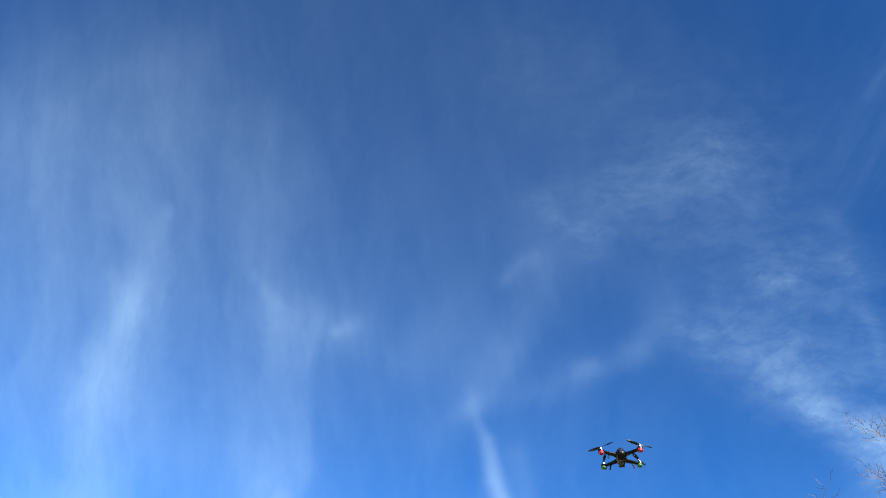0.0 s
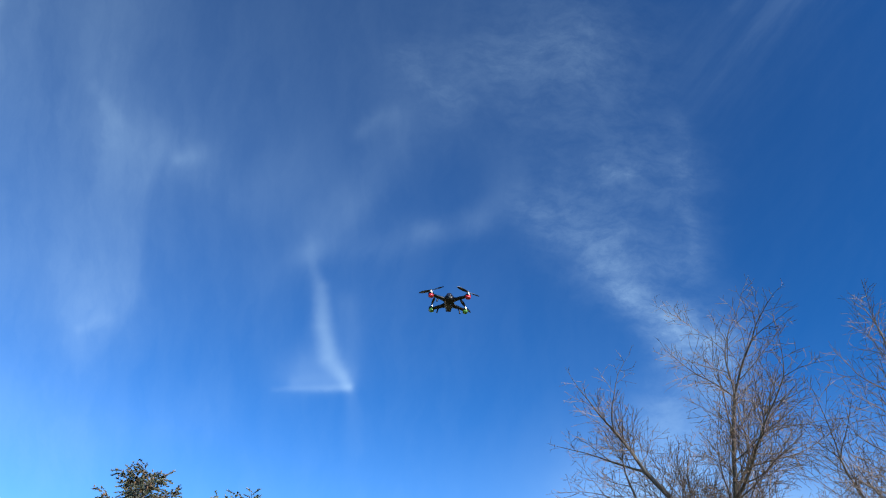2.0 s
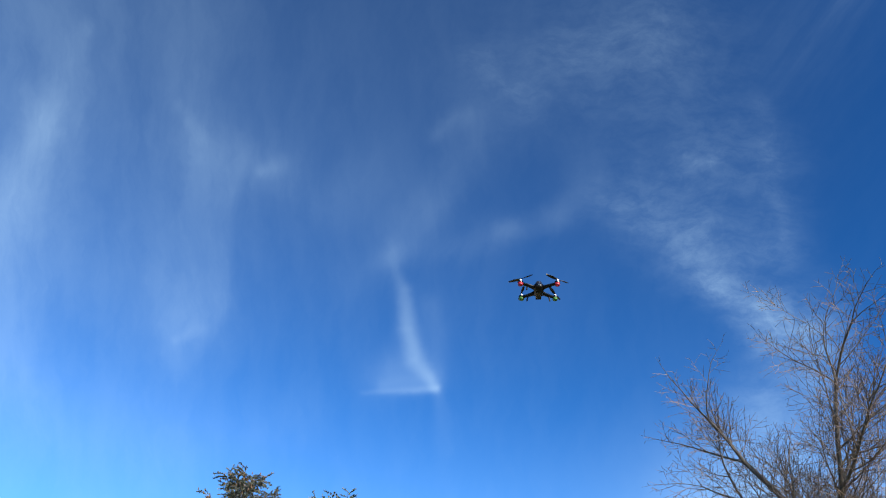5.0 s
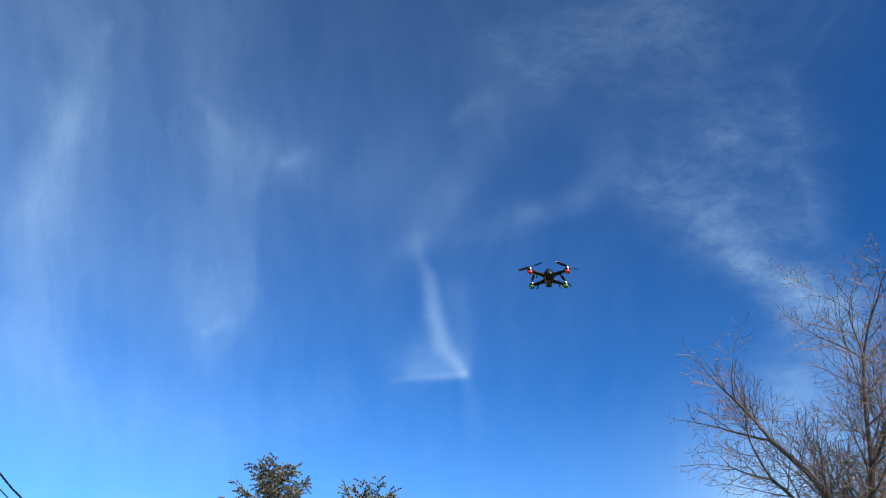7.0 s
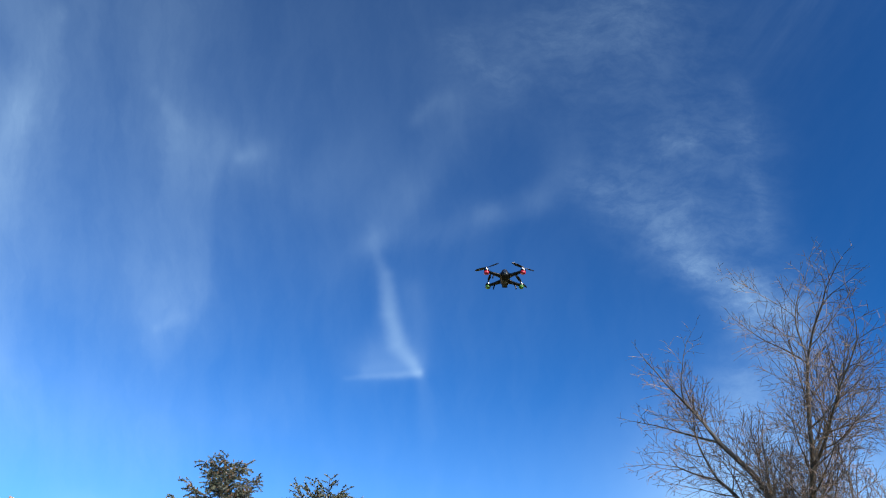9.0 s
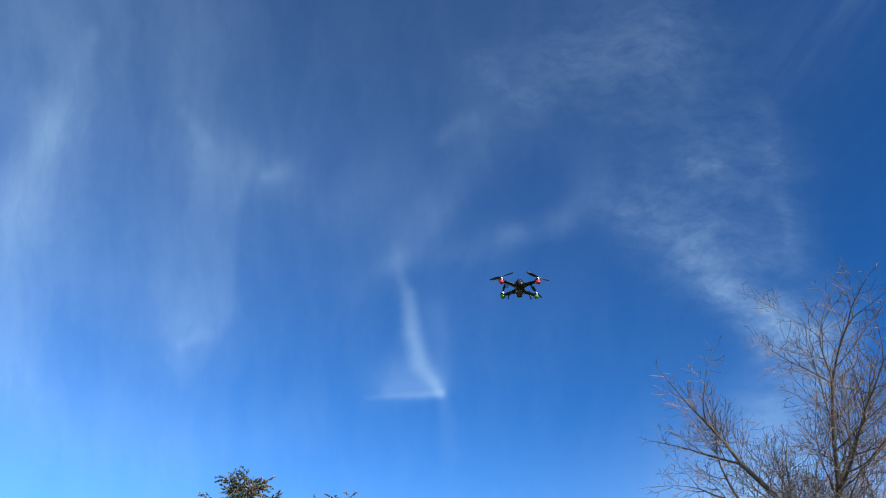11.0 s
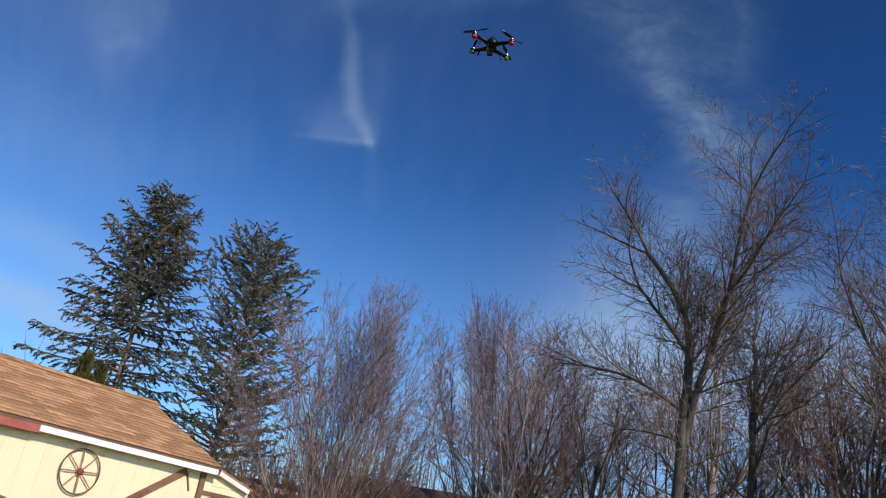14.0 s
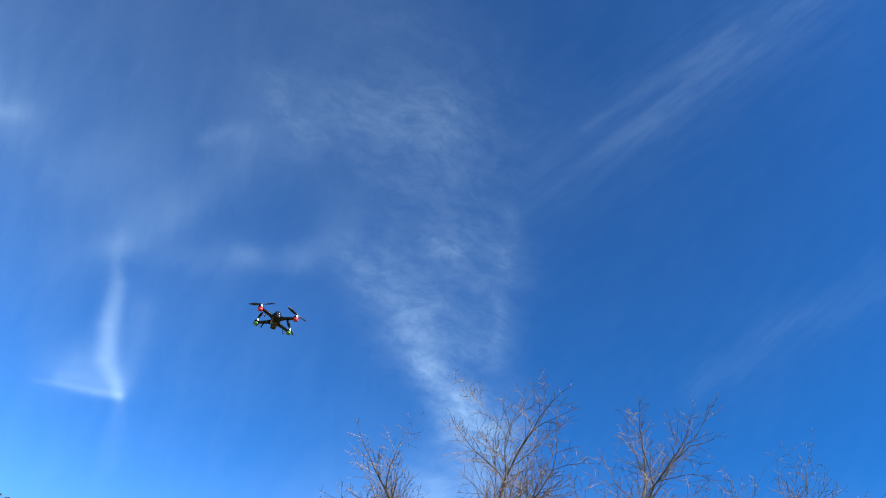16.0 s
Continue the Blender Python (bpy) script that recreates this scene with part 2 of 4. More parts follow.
cover = W.math("MULTIPLY", cover, W.ramp(up, -0.02, 0.03))
# towards the sun and the back the cirrus thins into an even veil
cover = W.math("MULTIPLY", cover, W.ramp(W.vec("DOT_PRODUCT", ray_dir, AX_F), 0.1, 0.4))
CLOUD = (5.9, 8.5, 10.8)
hsv = W.n("ShaderNodeHueSaturation")
hsv.inputs["Hue"].default_value, hsv.inputs["Saturation"].default_value, hsv.inputs["Value"].default_value = 0.496, 1.23, 0.95
deep = W.n("ShaderNodeGamma")
W.put(deep.inputs["Color"], W.mix(1.0, sky.outputs[0], (0.5, 0.5, 0.5), "MULTIPLY"))
deep.inputs["Gamma"].default_value = 1.80
W.put(hsv.inputs["Color"], W.mix(1.0, deep.outputs[0], (2.0, 2.0, 2.0), "MULTIPLY"))
tint = hsv.outputs[0]
colour = W.mix(cover, tint, CLOUD)
bg = W.n("ShaderNodeBackground")
W.put(bg.inputs["Color"], colour)
bg.inputs["Strength"].default_value = 0.080
W.put(W.n("ShaderNodeOutputWorld").inputs["Surface"], bg.outputs[0])


# ------------------------------------------------------------------ materials
def material(name, rough=0.7, metal=0.0):
    m = bpy.data.materials.new(name)
    m.use_nodes = True
    k = Nodes(m.node_tree)
    bsdf = k.n("ShaderNodeBsdfPrincipled")
    bsdf.inputs["Specular IOR Level"].default_value = 0.5 if rough < 0.7 else 0.22
    bsdf.inputs["Roughness"].default_value, bsdf.inputs["Metallic"].default_value = rough, metal
    k.put(k.n("ShaderNodeOutputMaterial").inputs["Surface"], bsdf.outputs[0])
    return m, k, bsdf


def bump(k, bsdf, height, strength, distance=0.01):
    b = k.n("ShaderNodeBump")
    b.inputs["Strength"].default_value, b.inputs["Distance"].default_value = strength, distance
    k.put(b.inputs["Height"], height)
    k.put(bsdf.inputs["Normal"], b.outputs[0])


def two_tone(name, a, b, scale=6.0, stretch=(1, 1, 1), rough=0.75, metal=0.0, relief=0.3, spread=0.25, patch=None, fine=9.0):
    """Two colours mixed by noise at two scales, with a random shift for each object and island."""
    m, k, bsdf = material(name, rough, metal)
    at = k.n("ShaderNodeTexCoord").outputs["Object"]
    at = k.vec("MULTIPLY", at, stretch)
    grain, big = k.noise(at, scale * fine, 5.0), k.noise(at, scale, 4.0)
    fac = k.ramp(k.math("ADD", k.math("MULTIPLY", grain, 0.45), k.math("MULTIPLY", big, 0.55)), 0.3, 0.7)
    col = k.mix(fac, a, b)
    if patch:
        col = k.mix(k.ramp(k.noise(at, scale * 2.3, 6.0, 0.7), 0.58, 0.75), col, patch)
    rnd = k.math("ADD", k.n("ShaderNodeObjectInfo").outputs["Random"], k.n("ShaderNodeNewGeometry").outputs["Random Per Island"])
    rnd = k.math("FRACT", rnd)
    col = k.mix(1.0, col, k.xyz(*[k.math("MULTIPLY_ADD", rnd, spread, 1 - spread / 2)] * 3), "MULTIPLY")
    k.put(bsdf.inputs["Base Color"], col)
    bump(k, bsdf, grain, relief)
    return m


def plain(name, rgb, rough=0.5, metal=0.0, vary=0.12, scale=30.0):
    m, k, bsdf = material(name, rough, metal)
    at = k.n("ShaderNodeTexCoord").outputs["Object"]
    f = k.noise(at, scale, 4.0)
    lo, hi = tuple(c * (1 - vary) for c in rgb), tuple(min(1, c * (1 + vary)) for c in rgb)
    k.put(bsdf.inputs["Base Color"], k.mix(f, lo, hi))
    k.put(bsdf.inputs["Roughness"], k.ramp(k.noise(at, scale * 3, 3.0), 0.3, 0.7, rough * 0.85, min(1, rough * 1.15)))
    bump(k, bsdf, f, 0.08, 0.002)
    return m


BARK = two_tone("grey_brown_bark", (0.055, 0.047, 0.040), (0.16, 0.135, 0.108), 3.0, (3, 3, 0.7), 0.9, relief=0.6, spread=0.3)
BARK_PALE = two_tone("pale_bark", (0.24, 0.205, 0.17), (0.42, 0.37, 0.315), 3.0, (3, 3, 0.6), 0.9, relief=0.5, spread=0.3)
TWIG = two_tone("tan_twigs", (0.090, 0.064, 0.049), (0.25, 0.182, 0.138), 1.2, (1, 1, 1), 0.8, relief=0.1, spread=0.5)
TWIG_RED = two_tone("reddish_twigs", (0.165, 0.114, 0.104), (0.33, 0.238, 0.218), 1.2, (1, 1, 1), 0.8, relief=0.1, spread=0.5)
TWIG_BROWN = two_tone("rusty_brush_stems", (0.22, 0.128, 0.068), (0.42, 0.262, 0.145), 1.2, (1, 1, 1), 0.85, relief=0.1, spread=0.6)
BARK_DARK = two_tone("dark_conifer_bark", (0.12, 0.09, 0.068), (0.25, 0.19, 0.145), 3.0, (3, 3, 0.8), 0.95, relief=0.6)
NEEDLE = two_tone("dark_spruce_needles", (0.058, 0.070, 0.050), (0.165, 0.165, 0.120), 0.5, (1, 1, 1), 0.75, relief=0.2, spread=0.9, patch=(0.20, 0.12, 0.07))
NEEDLE_GREY = two_tone("grey_green_pine_needles", (0.080, 0.095, 0.070), (0.20, 0.205, 0.145), 0.5, (1, 1, 1), 0.75, relief=0.2, spread=0.8, patch=(0.15, 0.10, 0.05))
CONE = two_tone("brown_spruce_cones", (0.13, 0.075, 0.04), (0.24, 0.145, 0.08), 6.0, rough=0.8, spread=0.5)
NEEDLE_CEDAR = two_tone("olive_cedar_foliage", (0.035, 0.045, 0.012), (0.09, 0.085, 0.025), 2.0, (1, 1, 1), 0.8, relief=0.2, spread=0.7)
SHINGLE = two_tone("brown_asphalt_shingle", (0.29, 0.155, 0.072), (0.57, 0.335, 0.165), 1.3, (1.0, 3.2, 3.2), 0.95, relief=0.5, spread=0.62, fine=30.0, patch=(0.26, 0.145, 0.082))
EDGE = plain("dark_asphalt_edge", (0.17, 0.10, 0.062), 0.9)
SIDING = two_tone("cream_painted_siding", (0.80, 0.69, 0.43), (0.85, 0.74, 0.485), 1.6, (2.5, 2.5, 0.35), 0.65, relief=0.12, spread=0.05)
# slightly darker siding colour: shade painted into the grooves between the boards
SIDING_GROOVE_SHADE = two_tone("shaded_groove", (0.72, 0.61, 0.385), (0.78, 0.67, 0.44), 2.0, (1, 1, 1), 0.8, relief=0.2, spread=0.05)
RED_TRIM = two_tone("faded_red_trim", (0.33, 0.085, 0.062), (0.45, 0.145, 0.105), 2.0, (1, 1, 1), 0.6, relief=0.15, spread=0.15)
WHITE_TRIM = two_tone("white_trim_paint", (0.76, 0.74, 0.70), (0.85, 0.83, 0.80), 2.0, (1, 1, 1), 0.5, relief=0.1, spread=0.08, patch=(0.6, 0.57, 0.5))
SOFFIT = two_tone("weathered_soffit", (0.20, 0.15, 0.10), (0.30, 0.23, 0.16), 2.0, rough=0.85)
TIMBER = two_tone("brown_timber_trim", (0.12, 0.068, 0.038), (0.22, 0.135, 0.08), 2.0, (1, 1, 1), 0.75, relief=0.3)


def pole_wood():
    m, k, bsdf = material("weathered_pole_wood", 0.95)
    at = k.n("ShaderNodeTexCoord").outputs["Object"]
    grain = k.noise(k.vec("MULTIPLY", at, (22, 22, 1.4)), 1.6, 6.0, 0.7)
    stain = k.noise(k.vec("MULTIPLY", at, (6, 6, 1.6)), 1.5, 5.0, 0.65)
    col = k.mix(k.ramp(grain, 0.32, 0.66), (0.36, 0.26, 0.185), (0.66, 0.55, 0.445))
    col = k.mix(k.ramp(stain, 0.52, 0.66), col, (0.34, 0.23, 0.16))
    crack = k.ramp(k.noise(k.vec("MULTIPLY", at, (17, 17, 0.9)), 1.0, 5.0, 0.68), 0.555, 0.62)
    col = k.mix(crack, col, (0.085, 0.055, 0.036))
    k.put(bsdf.inputs["Base Color"], col)
    bump(k, bsdf, k.math("SUBTRACT", grain, crack), 1.0, 0.02)
    return m


POLE_WOOD = pole_wood()
GALV = two_tone("weathered_galvanised_steel", (0.085, 0.085, 0.085), (0.16, 0.16, 0.155), 6.0, (1, 1, 1), 0.6, 0.35, relief=0.1)
WIRE = plain("black_cable", (0.02, 0.02, 0.022), 0.6)
IRON = two_tone("rusty_dark_iron", (0.075, 0.045, 0.025), (0.15, 0.09, 0.05), 8.0, rough=0.75, metal=0.2)
SPOKE = plain("weathered_red_spoke_paint", (0.36, 0.16, 0.11), 0.7)
HUB_RED = plain("dull_red_hub_paint", (0.20, 0.065, 0.045), 0.7)
WHEEL_RIM = two_tone("weathered_brown_rim", (0.085, 0.06, 0.035), (0.17, 0.115, 0.07), 8.0, rough=0.75)
GRASS = two_tone("winter_lawn", (0.10, 0.105, 0.035), (0.21, 0.185, 0.08), 0.35, (1, 1, 1), 0.95, relief=0.6, fine=30.0, patch=(0.24, 0.18, 0.10))
FAR_ROOF = two_tone("dark_brown_far_roof", (0.085, 0.05, 0.045), (0.13, 0.08, 0.07), 1.0, (1, 1, 1), 0.9, spread=0.2)
BLACK = plain("black_moulded_plastic", (0.0035, 0.0037, 0.0048), 0.34, vary=0.25)
BLACK.node_tree.nodes["Principled BSDF"].inputs["Specular IOR Level"].default_value = 0.25
BLACK_MATT = plain("black_prop_plastic", (0.005, 0.005, 0.006), 0.45)
RED_LENS = plain("red_motor_pod_plastic", (0.36, 0.012, 0.025), 0.4)
GREEN_LENS = plain("green_motor_pod_plastic", (0.045, 0.15, 0.02), 0.35)
SILVER = plain("bright_motor_metal", (0.55, 0.55, 0.56), 0.35, 1.0)
LENS_GLASS = plain("dark_camera_glass", (0.02, 0.022, 0.028), 0.06)
GREY_PANEL = plain("grey_battery_panel", (0.016, 0.017, 0.018), 0.4)
COVER_GREY = two_tone("grey_green_cover", (0.16, 0.18, 0.16), (0.24, 0.26, 0.23), 3.0, rough=0.7)
GLASS_DARK = plain("window_glass", (0.03, 0.035, 0.04), 0.05)


# ------------------------------------------------------------------ mesh helpers
class Soup:
    """Vertices and faces gathered for one mesh."""

    def __init__(self):
        self.v, self.f = [], []

    def tube(self, pts, radii, sides=5, cap=True):
        base = len(self.v)
        n = len(pts)
        for i, (p, r) in enumerate(zip(pts, radii)):
            d = (pts[min(i + 1, n - 1)] - pts[max(i - 1, 0)])
            d = d.normalized() if d.length > 1e-9 else Vector((0, 0, 1))
            a = d.cross(Vector((0.31, 0.87, 0.12)) if abs(d.z) > 0.8 else Vector((0, 0, 1))).normalized()
            b = d.cross(a)
            for s in range(sides):
                w = 2 * math.pi * s / sides
                self.v.append(tuple(p + (a * math.cos(w) + b * math.sin(w)) * r))
        for i in range(n - 1):
            for s in range(sides):
                s2 = (s + 1) % sides
                q = base + i * sides
                self.f.append((q + s, q + s2, q + sides + s2, q + sides + s))
        if cap:
            self.f.append(tuple(base + s for s in reversed(range(sides))))
            self.f.append(tuple(base + (n - 1) * sides + s for s in range(sides)))

    def tri(self, a, b, c):
        k = len(self.v)
        self.v += [tuple(a), tuple(b), tuple(c)]
        self.f.append((k, k + 1, k + 2))

    def quad(self, a, b, c, d):
        k = len(self.v)
        self.v += [tuple(a), tuple(b), tuple(c), tuple(d)]
        self.f.append((k, k + 1, k + 2, k + 3))

    def block(self, m, sx, sy, sz):
        """A box of that size, centred on the pose m."""
        k = len(self.v)
        for x in (-1, 1):
            for y in (-1, 1):
                for z in (-1, 1):
                    self.v.append(tuple(m @ Vector((x * sx / 2, y * sy / 2, z * sz / 2))))
        for q in ((0, 1, 3, 2), (4, 6, 7, 5), (0, 4, 5, 1), (2, 3, 7, 6), (0, 2, 6, 4), (1, 5, 7, 3)):
            self.f.append(tuple(k + i for i in q))

    def mesh(self, name, smooth=False):
        me = bpy.data.meshes.new(name)
        me.from_pydata(self.v, [], self.f)
        if smooth:
            me.polygons.foreach_set("use_smooth", [True] * len(me.polygons))
        me.update()
        return me


def piece(name, source, mat, parent=None, label="", smooth=False, m=None):
    """A mesh object from a Soup, a bmesh or a mesh, under a thing or a part."""
    if isinstance(source, Soup):
        me = source.mesh(name, smooth)
    elif isinstance(source, bmesh.types.BMesh):
        me = bpy.data.meshes.new(name)
        bmesh.ops.recalc_face_normals(source, faces=source.faces)
        source.to_mesh(me)
        source.free()
        if smooth:
            me.polygons.foreach_set("use_smooth", [True] * len(me.polygons))
    else:
        me = source
    if not me.materials:
        me.materials.append(mat)
    ob = new(name, me)
    if parent:
        ob.parent = parent
    if m is not None:
        ob.matrix_local = m
    if label:
        tagged(ob, label)
    return ob


def thing(name, m, label, category, group="", kind=""):
    ob = new(name)
    ob.matrix_world = m
    return tagged(ob, label, category, group, kind)


def rounded_box(sx, sy, sz, r=0.01, seg=2, m=Matrix()):
    bm = bmesh.new()
    bmesh.ops.create_cube(bm, size=1.0, matrix=m @ Matrix.Diagonal((sx, sy, sz, 1)))
    if r > 0:
        bmesh.ops.bevel(bm, geom=list(bm.edges), offset=r, segments=seg, affect="EDGES", profile=0.7)
    return bm


def lathe(profile, steps=24, m=Matrix()):
    """A solid of revolution about z from (radius, z) pairs."""
    bm = bmesh.new()
    rings = []
    for r, z in profile:
        rings.append([bm.verts.new(m @ Vector((r * math.cos(2 * math.pi * s / steps), r * math.sin(2 * math.pi * s / steps), z))) for s in range(steps)])
    for a, b in zip(rings, rings[1:]):
        for s in range(steps):
            bm.faces.new((a[s], a[(s + 1) % steps], b[(s + 1) % steps], b[s]))
    bm.faces.new(list(reversed(rings[0])))
    bm.faces.new(rings[-1])
    return bm


def at_bearing(az, dist, z=0.0):
    return Vector((math.sin(radians(az)) * dist, math.cos(radians(az)) * dist, z))


# ------------------------------------------------------------------ ground
def build_ground():
    s = Soup()
    rng = random.Random(5)
    radii = [0.0, 6, 12, 20, 30, 45, 70, 110, 180, 300, 600, 1200, 2500]
    steps = 48
    s.v.append((0, 0, 0))
    for r in radii[1:]:
        for a in range(steps):
            w = 2 * math.pi * a / steps
            rough = 0 if r < 18 or r > 300 else rng.uniform(-0.12, 0.12)
            s.v.append((r * math.sin(w), r * math.cos(w), rough))
    for a in range(steps):
        s.f.append((0, 1 + (a + 1) % steps, 1 + a))
    for i in range(len(radii) - 2):
        for a in range(steps):
            p, q = 1 + i * steps, 1 + (i + 1) * steps
            b = (a + 1) % steps
            s.f.append((p + a, p + b, q + b, q + a))
    g = piece("ground", s, GRASS, smooth=True)
    tagged(g, "yellowed winter lawn running out to the woods", "ground", kind="structure")


build_ground()


# ------------------------------------------------------------------ trees
def taper(r0, r1, n):
    return [r0 + (r1 - r0) * (i / n) ** 0.8 for i in range(n + 1)]


def side_way(d, angle, spin):
    """A direction turned away from d by that angle."""
    a = d.cross(Vector((0.2, 0.5, 0.8))).normalized()
    b = d.cross(a)
    return (d * math.cos(angle) + (a * math.cos(spin) + b * math.sin(spin)) * math.sin(angle)).normalized()


def bough(rng, wood, twigs, p, d, length, r, spec, level=0):
    """A crooked branch that bends at every node and sends out side branches in turn, down to fine twigs; long limbs part into two or three."""
    parts = level == 0 and length > spec["parting"]
    own = length * rng.uniform(0.34, 0.50) if parts else length
    n = max(1 if level > 2 else 2, min(26, round(own / spec["node"][min(level, 2)])))
    pts, ways = [p.copy()], []
    d = d.normalized()
    bow = side_way(d, math.pi / 2, rng.uniform(0, 6.283)) * rng.gauss(0, spec["bow"]) / n
    for i in range(n):
        kink = side_way(d, math.pi / 2, rng.uniform(0, 6.283)) * (spec["kink"] * rng.uniform(0.2, 1.2))
        d = (d + kink + bow + Vector((0, 0, spec["lift"][min(level, 2)]))).normalized()
        p = p + d * (own / n)
        pts.append(p.copy())
        ways.append(d.copy())
    tip = spec["fine"]
    end = r * 0.66 if parts else tip * 0.6
    radii = [max(tip, r + (end - r) * (i / n) ** spec["slim"]) for i in range(n + 1)]
    radii[-1] = end
    (wood if level == 0 or r > 0.024 else twigs).tube(pts, radii, 7 if r > 0.05 else 5 if r > 0.02 else 3, cap=False)
    if level < spec["depth"]:
        along, spin = own * spec["bare"][level] + rng.uniform(0, 0.2), rng.uniform(0, 6.283)
        while along < own * 0.985:
            g = along / own
            i = min(n - 1, int(g * n))
            sub = ((length - along) * spec["ratio"][level] + 0.10 + spec["crown"][level] * length) * rng.uniform(0.5, 1.2)
            sub = min(sub, length * 0.75, spec["longest"])
            spin += 2.4 + rng.uniform(-0.6, 0.6)
            along += spec["gap"][level] * rng.uniform(0.5, 1.5)
            if sub < 0.14 or level == 0 and radii[i] > spec["clean"] and rng.random() < 0.8:
                continue
            o = pts[i].lerp(pts[i + 1], g * n - i)
            way = side_way(ways[i], radians(rng.uniform(*spec["angle"])), spin)
            way = (way + Vector((0, 0, spec["rise"]))).normalized()
            bough(rng, wood, twigs, o, way, sub, max(tip, min(radii[i] * 0.6, 0.004 + sub * spec["stout"])), spec, level + 1)
    if parts:
        spin, count = rng.uniform(0, 6.283), 3 if rng.random() < 0.3 else 2
        for k in range(count):
            way = side_way(d, radians(rng.uniform(*spec["fork"]) * (0.55 if k == 0 else 1.15)), spin + k * 6.283 / count + rng.uniform(-0.5, 0.5))
            bough(rng, wood, twigs, p, way, (length - own) * rng.uniform(0.85, 1.1) * (1.0 if k == 0 else 0.9), end * (0.86 if k == 0 else 0.66), spec, 0)


BROADLEAF = dict(node=(0.30, 0.20, 0.22), kink=0.16, bow=0.35, lift=(0.012, 0.035, 0.03), fine=0.0044, slim=0.8, depth=3, bare=(0.10, 0.10, 0.08), gap=(0.20, 0.135, 0.125), parting=2.2, fork=(13, 32), clean=9,
                 ratio=(0.44, 0.62, 0.6), crown=(0.05, 0.06, 0.05), longest=2.4, angle=(28, 64), rise=0.06, stout=0.0085)
CLUMP = dict(BROADLEAF, node=(0.6, 0.40, 0.40), kink=0.08, bow=0.14, lift=(0.004, 0.03, 0.03), fine=0.0050, bare=(0.08, 0.12, 0.08), gap=(0.19, 0.17, 0.16), parting=1.9, fork=(6, 19), clean=0.021,
             ratio=(0.26, 0.50, 0.55), crown=(0.05, 0.07, 0.05), longest=1.8, angle=(20, 48), rise=0.10, stout=0.0070)
WOOD = dict(CLUMP, kink=0.15, clean=0.03, fine=0.0064, gap=(0.36, 0.24, 0.26), angle=(26, 64), ratio=(0.36, 0.55, 0.5), bare=(0.15, 0.1, 0.1), fork=(12, 28))
BRUSH = dict(BROADLEAF, node=(0.55, 0.5, 0.4), kink=0.24, bow=0.7, lift=(-0.01, 0.0, 0.0), fine=0.0068, depth=2, bare=(0.1, 0.1, 0.1), gap=(0.30, 0.25, 0.3), parting=99,
             ratio=(0.5, 0.5, 0.5), longest=2.0, angle=(30, 80), rise=0.02, stout=0.010)


def bare_tree(name, base, seed, stems, bark, twig, spec, trunk=None, label="", group="", category="tree"):
    """A leafless tree. trunk: (height, radius, lean x, lean y) or None for a clump; stems: rows of (height on the trunk, bearing,
    lean from upright in degrees, length, radius)."""
    rng = random.Random(seed)
    root = thing(name, Matrix.Translation(base), label, category, group)
    twigs = Soup()
    if trunk:
        h, r, lx, ly = trunk
        tp = [Vector((0, 0, -0.3))]
        for i in range(1, 9):
            f = i / 8
            tp.append(Vector((lx * f + rng.gauss(0, 0.035), ly * f + rng.gauss(0, 0.035), -0.3 + (h + 0.3) * f)))
        s = Soup()
        s.tube(tp, [r * (1.5 if i == 0 else 1.12 if i == 1 else 1 - 0.045 * i) for i in range(9)], 9)
        piece("trunk", s, bark, root, smooth=True)
    for z, az, lean, length, r in stems:
        if trunk:
            f = min(8, max(0, (z + 0.3) / (h + 0.3) * 8))
            i = min(7, int(f))
            p = tp[i].lerp(tp[i + 1], f - i)
        else:
            p = at_bearing(az, rng.uniform(0.05, 0.3), -0.2)
        a, b = radians(az), radians(lean)
        d = Vector((math.sin(a) * math.sin(b), math.cos(a) * math.sin(b), math.cos(b)))
        s = Soup()
        bough(rng, s, twigs, p, d, length, r, spec)
        piece("limb" if trunk else "stem", s, bark, root, smooth=True)
    tagged(piece("crown", twigs, twig, root), kind="stuff")
    return root


def fan(rng, count, z, length, r, lean, az0=0, spread=360):
    rows = []
    for k in range(count):
        rows.append((rng.uniform(*z), az0 + spread * (k + rng.uniform(-0.35, 0.35)) / count, rng.uniform(*lean), rng.uniform(*length), rng.uniform(*r)))
    return rows


def needle_spray(rng, limbs, leaf, a, way, span, sag, per_metre, blade):
    """A branchlet that sags or lifts, clothed in short needle-bearing shoots."""
    m = 3
    pts, p, d = [a.copy()], a.copy(), way.normalized()
    for i in range(m):
        d = (d + Vector((rng.gauss(0, 0.12), rng.gauss(0, 0.12), -sag + rng.gauss(0, 0.10)))).normalized()
        p = p + d * (span / m)
        pts.append(p.copy())
    limbs.tube(pts, [0.008, 0.007, 0.006, 0.004], 3, cap=False)
    for b in range(max(6, int(span * per_metre))):
        f = rng.random() ** 0.85 * m
        i = min(m - 1, int(f))
        o = pts[i].lerp(pts[i + 1], f - i)
        along = (pts[i + 1] - pts[i]).normalized()
        out = (along * 0.55 + Vector((rng.gauss(0, 0.6), rng.gauss(0, 0.6), rng.gauss(0, 0.45) - sag * 0.6))).normalized()
        ln = blade * rng.uniform(0.6, 1.35)
        wide = out.cross(Vector((rng.gauss(0, 1), rng.gauss(0, 1), rng.gauss(0, 1)))).normalized() * (ln * 0.27)
        leaf.tri(o + wide, o - wide, o + out * ln)


